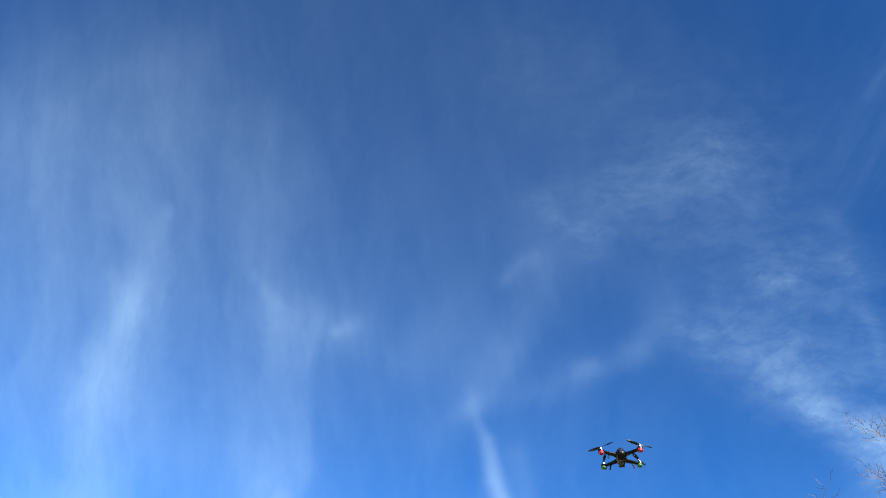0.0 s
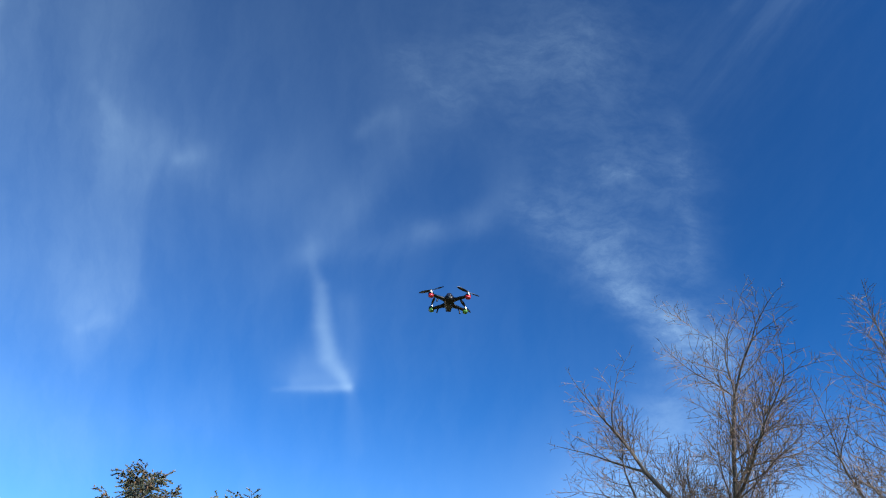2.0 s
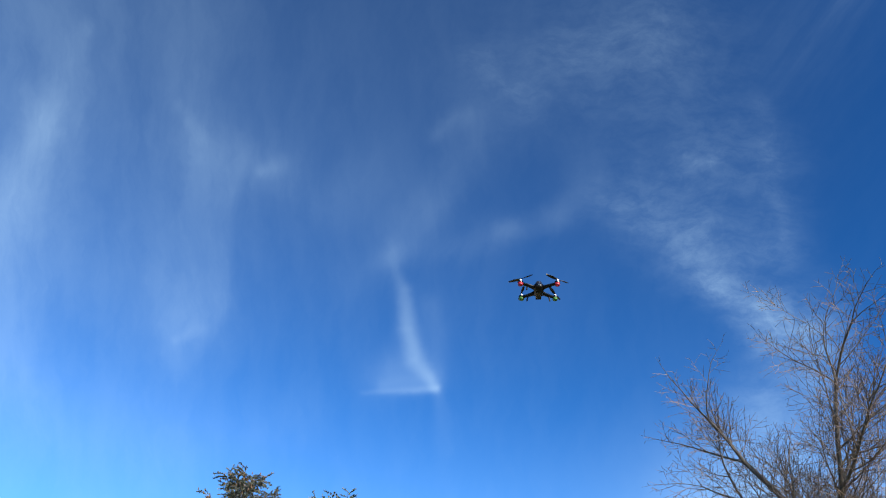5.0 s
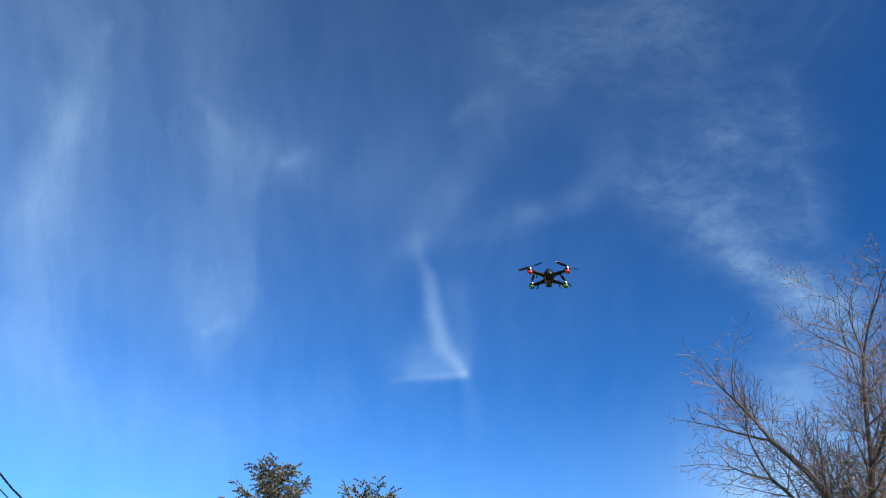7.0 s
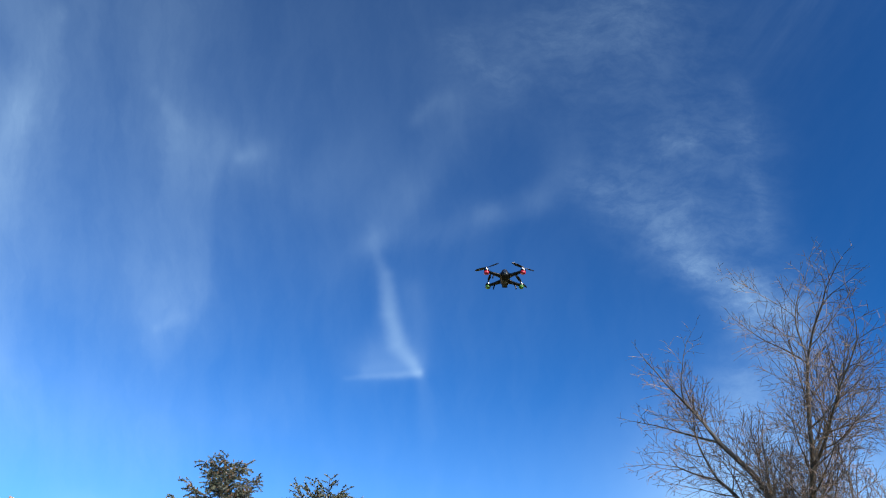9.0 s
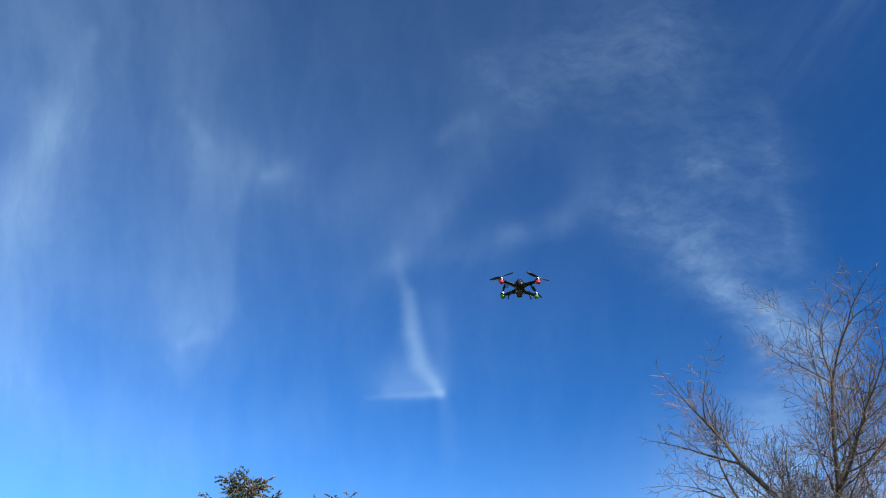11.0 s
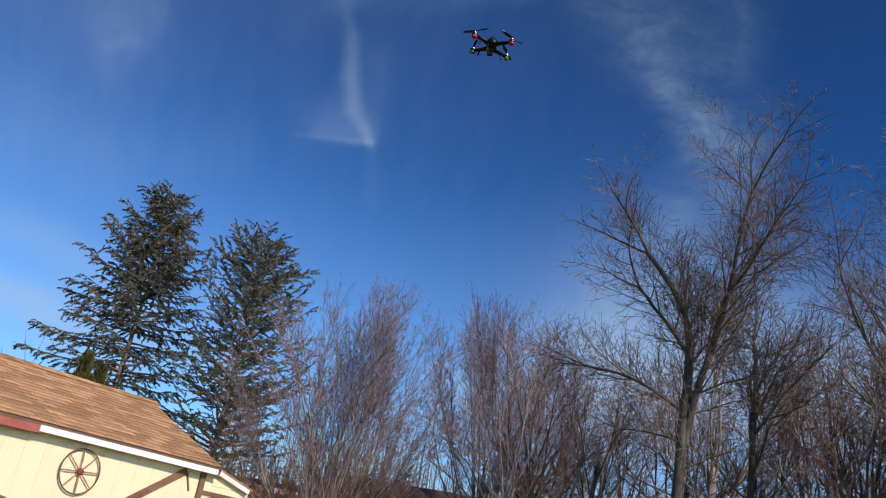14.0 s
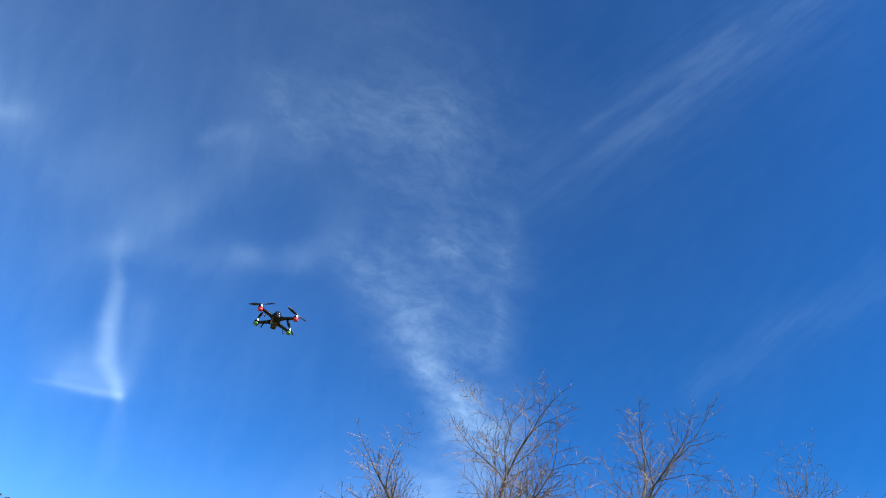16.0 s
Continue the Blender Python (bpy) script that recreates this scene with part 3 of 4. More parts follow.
def conifer(name, base, seed, height, reach, needles, low=0.12, droop=0.25, density=1.0, gap=0.12, spray=0.5, ragged=0.35, label="", taper_top=0.75, lean=(0, 0), bias=None,
            shoots=6.5, per_metre=70, blade=0.12, thin=0.0, rise=0.9, sag=0.25, cones=0):
    """An evergreen: tapered trunk, limbs in whorls, sagging branchlets clothed in needles."""
    rng = random.Random(seed)
    root = thing(name, Matrix.Translation(base), label, "tree")
    tr = Soup()
    n = 10
    path = [Vector((lean[0] * (i / n) ** 1.4 + rng.gauss(0, 0.04), lean[1] * (i / n) ** 1.4, -0.3 + (height + 0.2) * i / n)) for i in range(n + 1)]
    tr.tube(path, [max(0.02, height * 0.0145 * (1 - i / n)) for i in range(n + 1)], 8)
    piece("trunk", tr, BARK_DARK, root, smooth=True)
    limbs, leaf, cone = Soup(), Soup(), Soup()
    z = height * low
    turn = rng.uniform(0, 6)
    while z < height * 0.985:
        f = (z / height - low) / (1 - low)
        i = min(n - 1, int((z + 0.3) / (height + 0.2) * n))
        core = path[i].lerp(path[i + 1], (z + 0.3) / (height + 0.2) * n - i)
        profile = (1 - f) ** taper_top * (0.45 + 0.55 * min(1, f / 0.28))
        for k in range(rng.choice((3, 4, 4, 5))):
            turn += 2.4 + rng.uniform(-0.3, 0.3)
            if rng.random() < gap * (1.0 - 0.7 * f) + 0.75 * thin * max(0.0, 0.55 - f):
                continue
            L = reach * profile * rng.uniform(1 - ragged, 1 + ragged * 0.6) + 0.3
            if bias:
                L *= 1 + bias[1] * math.cos(turn - radians(bias[0]))
            L = max(L, 0.3)
            d = Vector((math.sin(turn), math.cos(turn), 0.25 + rise * f ** 2 - droop * 0.5))
            m = 6
            pts, p, d = [core.copy()], core.copy(), d.normalized()
            for j in range(m):
                g = j / m
                d = (d + Vector((rng.gauss(0, 0.08), rng.gauss(0, 0.08), -droop * 0.28 * (1 - g) * (1 - f) + 0.16 * g + rng.gauss(0, 0.05)))).normalized()
                p = p + d * (L / m)
                pts.append(p.copy())
            limbs.tube(pts, taper(0.016 + 0.013 * L, 0.007, m), 4, cap=False)
            count = max(4, int(L * shoots))
            lush = rng.uniform(0.75, 1.25)
            for q in range(count):
                g = 0.12 + 0.88 * (q + rng.random()) / count
                if rng.random() < gap * 0.6 * (1 - f) + thin * max(0.0, 0.55 - f) * 1.8 * (1.12 - g):
                    continue
                j = min(m - 1, int(g * m))
                a = pts[j].lerp(pts[j + 1], g * m - j)
                along = (pts[j + 1] - pts[j]).normalized()
                side = along.cross(Vector((0, 0, 1))).normalized() * rng.choice((-1, 1))
                span = spray * rng.uniform(0.5, 1.3) * (1.25 - 0.6 * g) * (0.6 + 0.4 * min(1, L / 2.5))
                way = along * rng.uniform(0.4, 1.0) + side * rng.uniform(0.2, 1.0) + Vector((0, 0, rng.uniform(-0.35, 0.35)))
                needle_spray(rng, limbs, leaf, a, way, span, sag, per_metre * lush, blade)
                if cones and f > cones and rng.random() < 0.5:
                    o = a + way.normalized() * span * rng.uniform(0.3, 1.0)
                    cone.tube([o, o + Vector((0.01, 0, -0.07)), o + Vector((0, 0.01, -0.15))], [0.018, 0.032, 0.012], 5)
        z += height * rng.uniform(0.014, 0.026) / max(0.6, density)
    tagged(piece("branchwork", limbs, BARK_DARK, root), kind="stuff")
    tagged(piece("foliage", leaf, needles, root), kind="stuff")
    if cones:
        tagged(piece("cone_cluster", cone, CONE, root, "brown hanging cones"), kind="stuff")
    return root


# spruces and a pine behind the shed
conifer("spruce_tree", at_bearing(-10.3, 43.5), 11, 17.6, 4.6, NEEDLE, low=0.30, droop=0.36, density=1.55, gap=0.14, spray=0.85, ragged=0.46, taper_top=0.54, thin=1.05, rise=0.6,
        label="tall ragged dark green spruce with brown cones at its top", bias=(-100, 0.08), blade=0.105, per_metre=84, sag=0.22, cones=0.62)
conifer("pine_tree", at_bearing(-3.4, 39), 12, 14.9, 4.0, NEEDLE_GREY, low=0.14, droop=0.0, density=1.6, gap=0.24, spray=0.72, ragged=0.55, taper_top=0.36, thin=0.75, rise=0.38,
        label="open grey-green pine with thin see-through crown", blade=0.10, per_metre=82, sag=0.04, shoots=5.6)
conifer("spruce_tree", at_bearing(-32.0, 30), 13, 11.8, 3.7, NEEDLE, low=0.08, droop=0.35, density=1.5, gap=0.08, spray=0.62, ragged=0.3, taper_top=0.52,
        label="dense dark green spruce behind the utility pole", blade=0.10, per_metre=72, sag=0.25)
conifer("spruce_tree", at_bearing(-26.3, 31.5), 14, 10.0, 3.3, NEEDLE_GREY, low=0.1, droop=0.45, density=1.1, gap=0.22, thin=0.6, spray=0.55, ragged=0.45, taper_top=0.48,
        label="thin grey-green spruce with bare drooping limbs", blade=0.075, per_metre=95, sag=0.25)


def cedar(base, seed, height, radius, label):
    """A narrow flame-shaped evergreen of upright sprays."""
    rng = random.Random(seed)
    root = thing("cedar_shrub", Matrix.Translation(base), label, "shrub")
    s = Soup()
    s.tube([Vector((0, 0, -0.2)), Vector((0, 0, height * 0.9))], [0.07, 0.015], 6)
    piece("trunk", s, BARK_DARK, root)
    leaf = Soup()
    for k in range(5200):
        f = rng.random() ** 0.8
        z = height * (0.05 + 0.93 * f)
        prof = radius * (1 - f ** 2.2) ** 0.8 * (0.8 + 0.2 * math.sin(9 * f + seed))
        w = rng.uniform(0, 2 * math.pi)
        r = prof * rng.uniform(0.6, 1.05)
        o = Vector((r * math.sin(w), r * math.cos(w), z))
        out = Vector((math.sin(w) * 0.35 + rng.gauss(0, 0.2), math.cos(w) * 0.35 + rng.gauss(0, 0.2), 1)).normalized()
        ln = rng.uniform(0.16, 0.34)
        wide = out.cross(Vector((rng.gauss(0, 1), rng.gauss(0, 1), 0.2))).normalized() * ln * 0.2
        leaf.quad(o, o + out * ln * 0.5 + wide, o + out * ln, o + out * ln * 0.5 - wide)
    tagged(piece("foliage", leaf, NEEDLE_CEDAR, root), kind="stuff")


cedar(at_bearing(-12.6, 27), 3, 5.9, 0.62, "narrow olive-green cedar behind the shed roof")
cedar(at_bearing(-11.6, 27.3), 4, 5.6, 0.55, "narrow olive-green cedar behind the shed roof")


def dome(rng, count, foot, top, half, lean, r):
    """Limbs from a foot between two heights that end on a rounded crown of that top and half width."""
    rows = []
    mid = foot[1] + (top - foot[1]) * 0.40
    for k in range(count):
        z = rng.uniform(*foot)
        tilt = lean * ((k + rng.random()) / count) ** 0.75
        s, c = math.sin(radians(tilt)), math.cos(radians(tilt))
        # where the way meets the ellipse round (0, mid)
        a, b = half, top - mid
        qa, qb, qc = (s / a) ** 2 + (c / b) ** 2, c * (z - mid) / b ** 2, ((z - mid) / b) ** 2 - 1
        far = (-qb + math.sqrt(max(0.0, qb * qb - qa * qc))) / qa
        rows.append((z, 137.5 * k + rng.uniform(-25, 25), tilt, max(0.8, far * rng.uniform(0.82, 1.02)), rng.uniform(*r)))
    return rows


# the large bare trees near the lawn's edge
R1 = random.Random(21)
bare_tree("bare_tree", at_bearing(26.2, 19.8), 121,
          [(5.0, 116, 11, 9.6, 0.098), (7.4, -64, 4, 5.6, 0.085), (7.3, -64, 46, 4.6, 0.055), (5.9, -70, 52, 5.0, 0.05), (6.9, 200, 33, 4.2, 0.045), (6.5, 20, 34, 4.4, 0.045),
           (7.0, 116, 30, 3.6, 0.04), (6.2, 130, 54, 2.8, 0.034), (5.2, -50, 62, 3.2, 0.03), (4.6, 100, 64, 2.6, 0.026), (4.0, -80, 68, 2.4, 0.024), (3.3, 150, 66, 1.8, 0.02), (5.0, 210, 60, 2.4, 0.024), (7.2, -20, 28, 3.6, 0.04)],
          BARK, TWIG, BROADLEAF, trunk=(7.5, 0.16, 0.22, -0.12), label="tall leafless tree with a forked grey-brown trunk", group="bare trees")
bare_tree("bare_tree", at_bearing(30.9, 22.0), 45,
          [(6.4, 121, 4, 5.8, 0.075), (5.8, -59, 26, 4.2, 0.05), (6.0, 121, 30, 4.4, 0.048), (6.2, 31, 22, 4.0, 0.042), (6.3, 150, 20, 4.0, 0.042), (5.0, 200, 44, 3.4, 0.036), (4.4, -70, 58, 3.0, 0.03), (4.0, 110, 55, 2.8, 0.028)],
          BARK, TWIG, BROADLEAF, trunk=(6.5, 0.115, 0.15, 0.0), label="slender leafless tree with upright forked limbs", group="bare trees")
bare_tree("bare_tree", at_bearing(41.3, 19.5), 111,
          [(5.6, 131, 1, 8.8, 0.095), (4.4, 131, 33, 7.6, 0.07), (5.5, 128, 22, 6.6, 0.06), (5.5, -49, 24, 6.2, 0.06), (4.8, -60, 42, 4.6, 0.045), (5.4, 41, 20, 6.4, 0.055), (5.2, 215, 24, 5.6, 0.05),
           (3.6, 120, 50, 5.0, 0.042), (3.2, -40, 58, 3.2, 0.03), (2.6, 140, 60, 3.4, 0.03), (2.0, 200, 55, 3.0, 0.028)],
          BARK, TWIG, dict(BROADLEAF, gap=(0.24, 0.16, 0.15)), trunk=(5.8, 0.14, 0.1, -0.1), label="leafless tree with a straight leader and spreading limbs", group="bare trees")
bare_tree("bare_tree", at_bearing(55.5, 21), 33,
          [(0, -35, 7, 12.0, 0.085), (0, 145, 2, 13.4, 0.09), (0, 55, 6, 12.5, 0.09), (0, 145, 14, 11.5, 0.075), (0, -35, 17, 10.5, 0.065)],
          BARK, TWIG, dict(BROADLEAF, gap=(0.30, 0.23, 0.22)), label="leafless many-stemmed tree with spreading limbs", group="bare trees")
bare_tree("bare_tree", at_bearing(48.0, 20.5), 131,
          [(5.2, 138, 3, 8.0, 0.085), (4.8, 138, 27, 6.8, 0.06), (4.6, -42, 24, 6.2, 0.055), (5.0, 48, 22, 6.0, 0.05), (5.0, 228, 24, 5.6, 0.045), (3.8, 130, 48, 4.6, 0.038), (3.6, -50, 46, 4.2, 0.036), (2.6, 200, 56, 3.0, 0.028)],
          BARK, TWIG, BROADLEAF, trunk=(5.4, 0.12, 0.1, 0.1), label="leafless tree with fine tan twigs and spreading limbs", group="bare trees")
# rounded clumps further back
bare_tree("bare_tree", at_bearing(4.3, 31.5), 34, dome(R1, 30, (0, 0.1), 13.4, 5.4, 36, (0.04, 0.065)), BARK_PALE, TWIG_RED, CLUMP,
          label="pale many-stemmed leafless tree with fine reddish twigs", group="bare trees")
bare_tree("bare_tree", at_bearing(14.2, 37.5), 35, dome(R1, 30, (0.6, 5.2), 16.4, 5.0, 62, (0.03, 0.055)), BARK, TWIG_RED, CLUMP, trunk=(5.4, 0.18, 0.2, 0),
          label="round-crowned leafless tree with fine reddish twigs", group="bare trees")
bare_tree("bare_tree", at_bearing(10.0, 33.0), 36, dome(R1, 9, (0, 0.1), 7.0, 1.9, 30, (0.02, 0.035)), BARK_PALE, TWIG_RED, CLUMP,
          label="small leafless tree with fine reddish twigs", group="bare trees")
bare_tree("bare_tree", at_bearing(17.6, 36.0), 37, dome(R1, 24, (0.6, 4.4), 15.0, 3.6, 56, (0.03, 0.055)), BARK, TWIG_RED, CLUMP, trunk=(4.9, 0.15, 0.1, 0.0),
          label="leafless tree standing in the thicket", group="bare trees")
bare_tree("bare_tree", at_bearing(21.3, 25.0), 46, dome(R1, 6, (2.4, 5.0), 10.8, 1.7, 40, (0.02, 0.034)), BARK, TWIG, CLUMP, trunk=(5.2, 0.09, 0.1, 0.0),
          label="slender leafless tree standing in the thicket", group="bare trees")
DEEP = [bare_tree("bare_tree", at_bearing(35.2, 26.0), 38, dome(R1, 15, (2.0, 4.8), 12.0, 3.2, 56, (0.036, 0.06)), BARK_PALE, TWIG_RED, WOOD, trunk=(5.0, 0.13, 0.3, 0.1),
          label="leafless tree standing in the thicket", group="bare trees")]
DEEP.append(bare_tree("bare_tree", at_bearing(38.0, 30.0), 39, dome(R1, 14, (2.0, 5.0), 12.6, 3.0, 54, (0.04, 0.065)), BARK, TWIG_RED, WOOD, trunk=(5.2, 0.14, -0.3, 0.1),
          label="leafless tree standing in the thicket", group="bare trees"))
DEEP.append(bare_tree("bare_tree", at_bearing(49.0, 25.0), 40, dome(R1, 15, (2.0, 4.6), 11.0, 3.4, 58, (0.036, 0.06)), BARK, TWIG_BROWN, WOOD, trunk=(4.8, 0.13, 0.2, -0.1),
          label="leafless tree standing in the thicket", group="bare trees"))
bare_tree("bare_tree", at_bearing(62.0, 23.0), 41, dome(R1, 9, (0, 0.1), 11.0, 3.4, 24, (0.05, 0.085)), BARK, TWIG, WOOD,
          label="leafless tree standing in the thicket", group="bare trees")
bare_tree("bare_tree", at_bearing(50.5, 30.0), 42, dome(R1, 9, (0, 0.1), 12.5, 3.4, 22, (0.05, 0.09)), BARK, TWIG_RED, WOOD,
          label="leafless tree standing in the thicket", group="bare trees")
bare_tree("sapling", at_bearing(-15.7, 21), 44, [(4.0, -106, 48, 1.1, 0.011), (4.05, -80, 24, 1.25, 0.011), (4.05, 0, 6, 1.2, 0.011), (4.05, 74, 24, 1.4, 0.012), (4.0, 74, 52, 1.2, 0.011), (3.95, -100, 66, 1.0, 0.010)],
          BARK, TWIG, dict(CLUMP, depth=1, gap=(0.5, 0.5, 0.5), parting=99), trunk=(4.2, 0.02, 0, 0), label="thin bare sapling behind the shed roof", category="shrub")
# thicket: a few shrubs grown one by one and repeated along the edge of the wood
SHRUBS = []
for k in range(5):
    SHRUBS.append(bare_tree("thicket_shrub", at_bearing(17 + 10 * k, 24.5), 60 + k, fan(R1, 18, (0, 0), (2.8, 5.6), (0.016, 0.034), (4, 42)), TWIG_BROWN, TWIG_BROWN, BRUSH,
                            label="tangled leafless rusty-brown shrub", group="thicket", category="shrub"))
for k in range(19):
    az = 9 + 56 * (k + R1.uniform(-0.3, 0.3)) / 18
    dist = R1.uniform(21.5, 30) if az > 16 else R1.uniform(33, 37)
    size = R1.uniform(0.7, 1.1) if az > 16 else R1.uniform(0.75, 1.0)
    copy_thing(SHRUBS[k % 5], Matrix.Translation(at_bearing(az, dist)) @ pose(0, 0, 0, 0, 0, R1.uniform(0, 360)) @ Matrix.Diagonal((size, size, size, 1)))
for k in range(7):
    size = R1.uniform(1.25, 1.6)
    copy_thing(SHRUBS[k % 5], Matrix.Translation(at_bearing(-2.5 + 1.9 * k + R1.uniform(-0.6, 0.6), R1.uniform(33, 38))) @ pose(0, 0, 0, 0, 0, R1.uniform(0, 360)) @ Matrix.Diagonal((size, size, size, 1)))
# more bare trees deeper in the wood
for k in range(25):
    az = 16 + 50 * (k + R1.uniform(-0.3, 0.3)) / 24
    size = R1.uniform(0.85, 1.1) if az < 34 else R1.uniform(1.05, 1.3)
    copy_thing(DEEP[k % 3], Matrix.Translation(at_bearing(az, R1.uniform(25.5, 36) if az < 34 else R1.uniform(23.5, 30))) @ pose(0, 0, 0, 0, 0, R1.uniform(0, 360)) @ Matrix.Diagonal((size, size, size, 1)))


def far_woods():
    """A belt of distant leafless woodland."""
    rng = random.Random(9)
    s = Soup()
    for k in range(3500):
        a = radians(rng.uniform(-50, 80))
        r = rng.uniform(75, 120)
        h = rng.uniform(8, 16) * (0.82 + 0.18 * math.sin(a * 9))
        b = Vector((math.sin(a) * r, math.cos(a) * r, 0))
        t = b + Vector((rng.gauss(0, 0.6), rng.gauss(0, 0.6), h))
        m = b.lerp(t, 0.5) + Vector((rng.gauss(0, 0.2), rng.gauss(0, 0.2), 0))
        s.tube([b, m, t], [0.10, 0.06, 0.015], 3, cap=False)
        for q in range(3):
            o = b.lerp(t, rng.uniform(0.35, 0.9))
            s.tube([o, o + Vector((rng.gauss(0, 1), rng.gauss(0, 1), rng.uniform(0.6, 1.8)))], [0.035, 0.012], 3, cap=False)
    tagged(piece("far_woods", s, TWIG_RED), "distant belt of leafless grey-brown woodland", "woods", kind="stuff")


far_woods()


# ------------------------------------------------------------------ utility pole
POLE = at_bearing(-23.3, 17.0)


def tube_along(pts, r, sides=6):
    s = Soup()
    s.tube(pts, [r] * len(pts), sides)
    return s


def utility_pole():
    rng = random.Random(4)
    root = thing("utility_pole", Matrix.Translation(POLE), "weathered wooden utility pole with loose cable loops behind the shed", "utility pole")
    s = Soup()
    rings, sides = 44, 22
    lump = [rng.uniform(0, 6.28) for k in range(8)]
    for i in range(rings + 1):
        z = -0.5 + 7.14 * i / rings
        for k in range(sides):
            a = 2 * math.pi * k / sides
            r = 0.160 - 0.0070 * (z + 0.5)
            r *= 1 + 0.045 * math.sin(2 * a + lump[0] + 0.5 * z) + 0.035 * math.sin(3 * a + lump[1] + 1.3 * z) + 0.02 * math.sin(1.9 * z + lump[2])
            split = max(0.0, math.cos(a - 4.9 - 0.22 * z)) ** 40 + 0.8 * max(0.0, math.cos(a - 3.9 + 0.12 * z)) ** 50
            r -= 0.035 * split + rng.uniform(0, 0.006)
            # the weathered top breaks off at a slant
            cut = max(0.0, z - 6.5) * 0.9 * (0.5 + 0.5 * math.sin(a + 1.0)) + (rng.uniform(-0.02, 0.02) if i == rings else 0)
            s.v.append((r * math.cos(a), r * math.sin(a), z - cut))
    for i in range(rings):
        for k in range(sides):
            k2 = (k + 1) % sides
            s.f.append((i * sides + k, i * sides + k2, (i + 1) * sides + k2, (i + 1) * sides + k))
    s.f.append(tuple(rings * sides + k for k in range(sides)))
    piece("post", s, POLE_WOOD, root, smooth=True)
    for z, tilt, turns in ((5.45, 0.35, 1.2), (5.58, -0.25, 1.1), (5.34, 0.6, 1.3), (5.50, -0.7, 1.2)):
        loop = [Vector((math.cos(a) * 0.155, math.sin(a) * 0.155, z + tilt * 0.155 * math.cos(a + 0.6))) for a in [turns * 2 * math.pi * i / 22 for i in range(23)]]
        piece("cable_wrap", tube_along(loop, 0.012), WIRE, root, smooth=True)
    piece("cable_clamp", rounded_box(0.34, 0.05, 0.05, 0.01, 1, Matrix.Translation((0, 0, 5.88)) @ pose(0, 0, 0, 0, 0, 20)), IRON, root)
    drop = [Vector((0.13, -0.03, 6.26)), Vector((0.21, -0.03, 6.28)), Vector((0.22, -0.03, 6.08)), Vector((0.18, -0.03, 5.88)), Vector((0.25, -0.03, 5.76)), Vector((0.15, -0.05, 5.84)), Vector((-0.12, -0.12, 5.93))]
    piece("loose_cable", tube_along(drop, 0.012), WIRE, root, smooth=True)
    tail = [Vector((0.02, -0.15, 5.58)), Vector((0.15, -0.17, 5.42)), Vector((0.13, -0.17, 5.22)), Vector((-0.03, -0.17, 5.14)), Vector((-0.11, -0.17, 4.9)), Vector((-0.13, -0.16, 4.66))]
    piece("loose_cable", tube_along(tail, 0.010), WIRE, root, smooth=True)


utility_pole()


def overhead_cable(z_pole, az, el, dist, sag, r, label):
    a = Vector((POLE.x, POLE.y, z_pole))
    b = at_bearing(az, dist, 1.6 + dist * math.tan(radians(el)))
    end = a + (b - a) * 3.2
    pts = []
    for i in range(41):
        f = i / 40
        p = a.lerp(end, f)
        p.z -= sag * 4 * f * (1 - f) - sag * 4 * 0.3125 * 0.6875 * f / 0.3125
        p.z += 0.012 * math.sin(i * 2.1)
        pts.append(p)
    ob = piece("overhead_cable", tube_along(pts, r), WIRE, smooth=True)
    tagged(ob, label, "cable")


overhead_cable(5.93, -33.9, 21.4, 13.0, 0.30, 0.016, "thick black overhead cable running to the pole")
overhead_cable(5.86, -33.6, 20.0, 13.0, 0.25, 0.009, "thin black overhead cable running to the pole")


# ------------------------------------------------------------------ the shed
SHED = pose(0, 0, 0, 0, 0, 43.0)                    # x along the front wall, y into the building
U0, U1 = -2.6, 9.43
N_EAVE, N_RIDGE, Z_EAVE, Z_RIDGE = 11.30, 13.65, 2.60, 3.64
N_WALL, WALL_T = 11.51, 0.12
SLOPE = math.atan2(Z_RIDGE - Z_EAVE, N_RIDGE - N_EAVE)
RUN = math.hypot(Z_RIDGE - Z_EAVE, N_RIDGE - N_EAVE)


def box_soup(x0, x1, y0, y1, z0, z1):
    s = Soup()
    s.block(Matrix.Translation(((x0 + x1) / 2, (y0 + y1) / 2, (z0 + z1) / 2)), x1 - x0, y1 - y0, z1 - z0)
    return s


def gable(u, t, mat, parent):
    """A gable-end wall of thickness t."""
    s = Soup()
    n0, n1 = N_WALL, 2 * N_RIDGE - N_WALL
    top = Z_EAVE + (n0 - N_EAVE) * math.tan(SLOPE) - 0.06
    ring = [(n0, 0), (n1, 0), (n1, top), (N_RIDGE, Z_RIDGE - 0.06), (n0, top)]
    s.v = [(u, n, z) for n, z in ring] + [(u + t, n, z) for n, z in ring]
    s.f = [(4, 3, 2, 1, 0), (5, 6, 7, 8, 9)] + [(i, (i + 1) % 5, 5 + (i + 1) % 5, 5 + i) for i in range(5)]
    return piece("gable_wall", s, mat, parent)


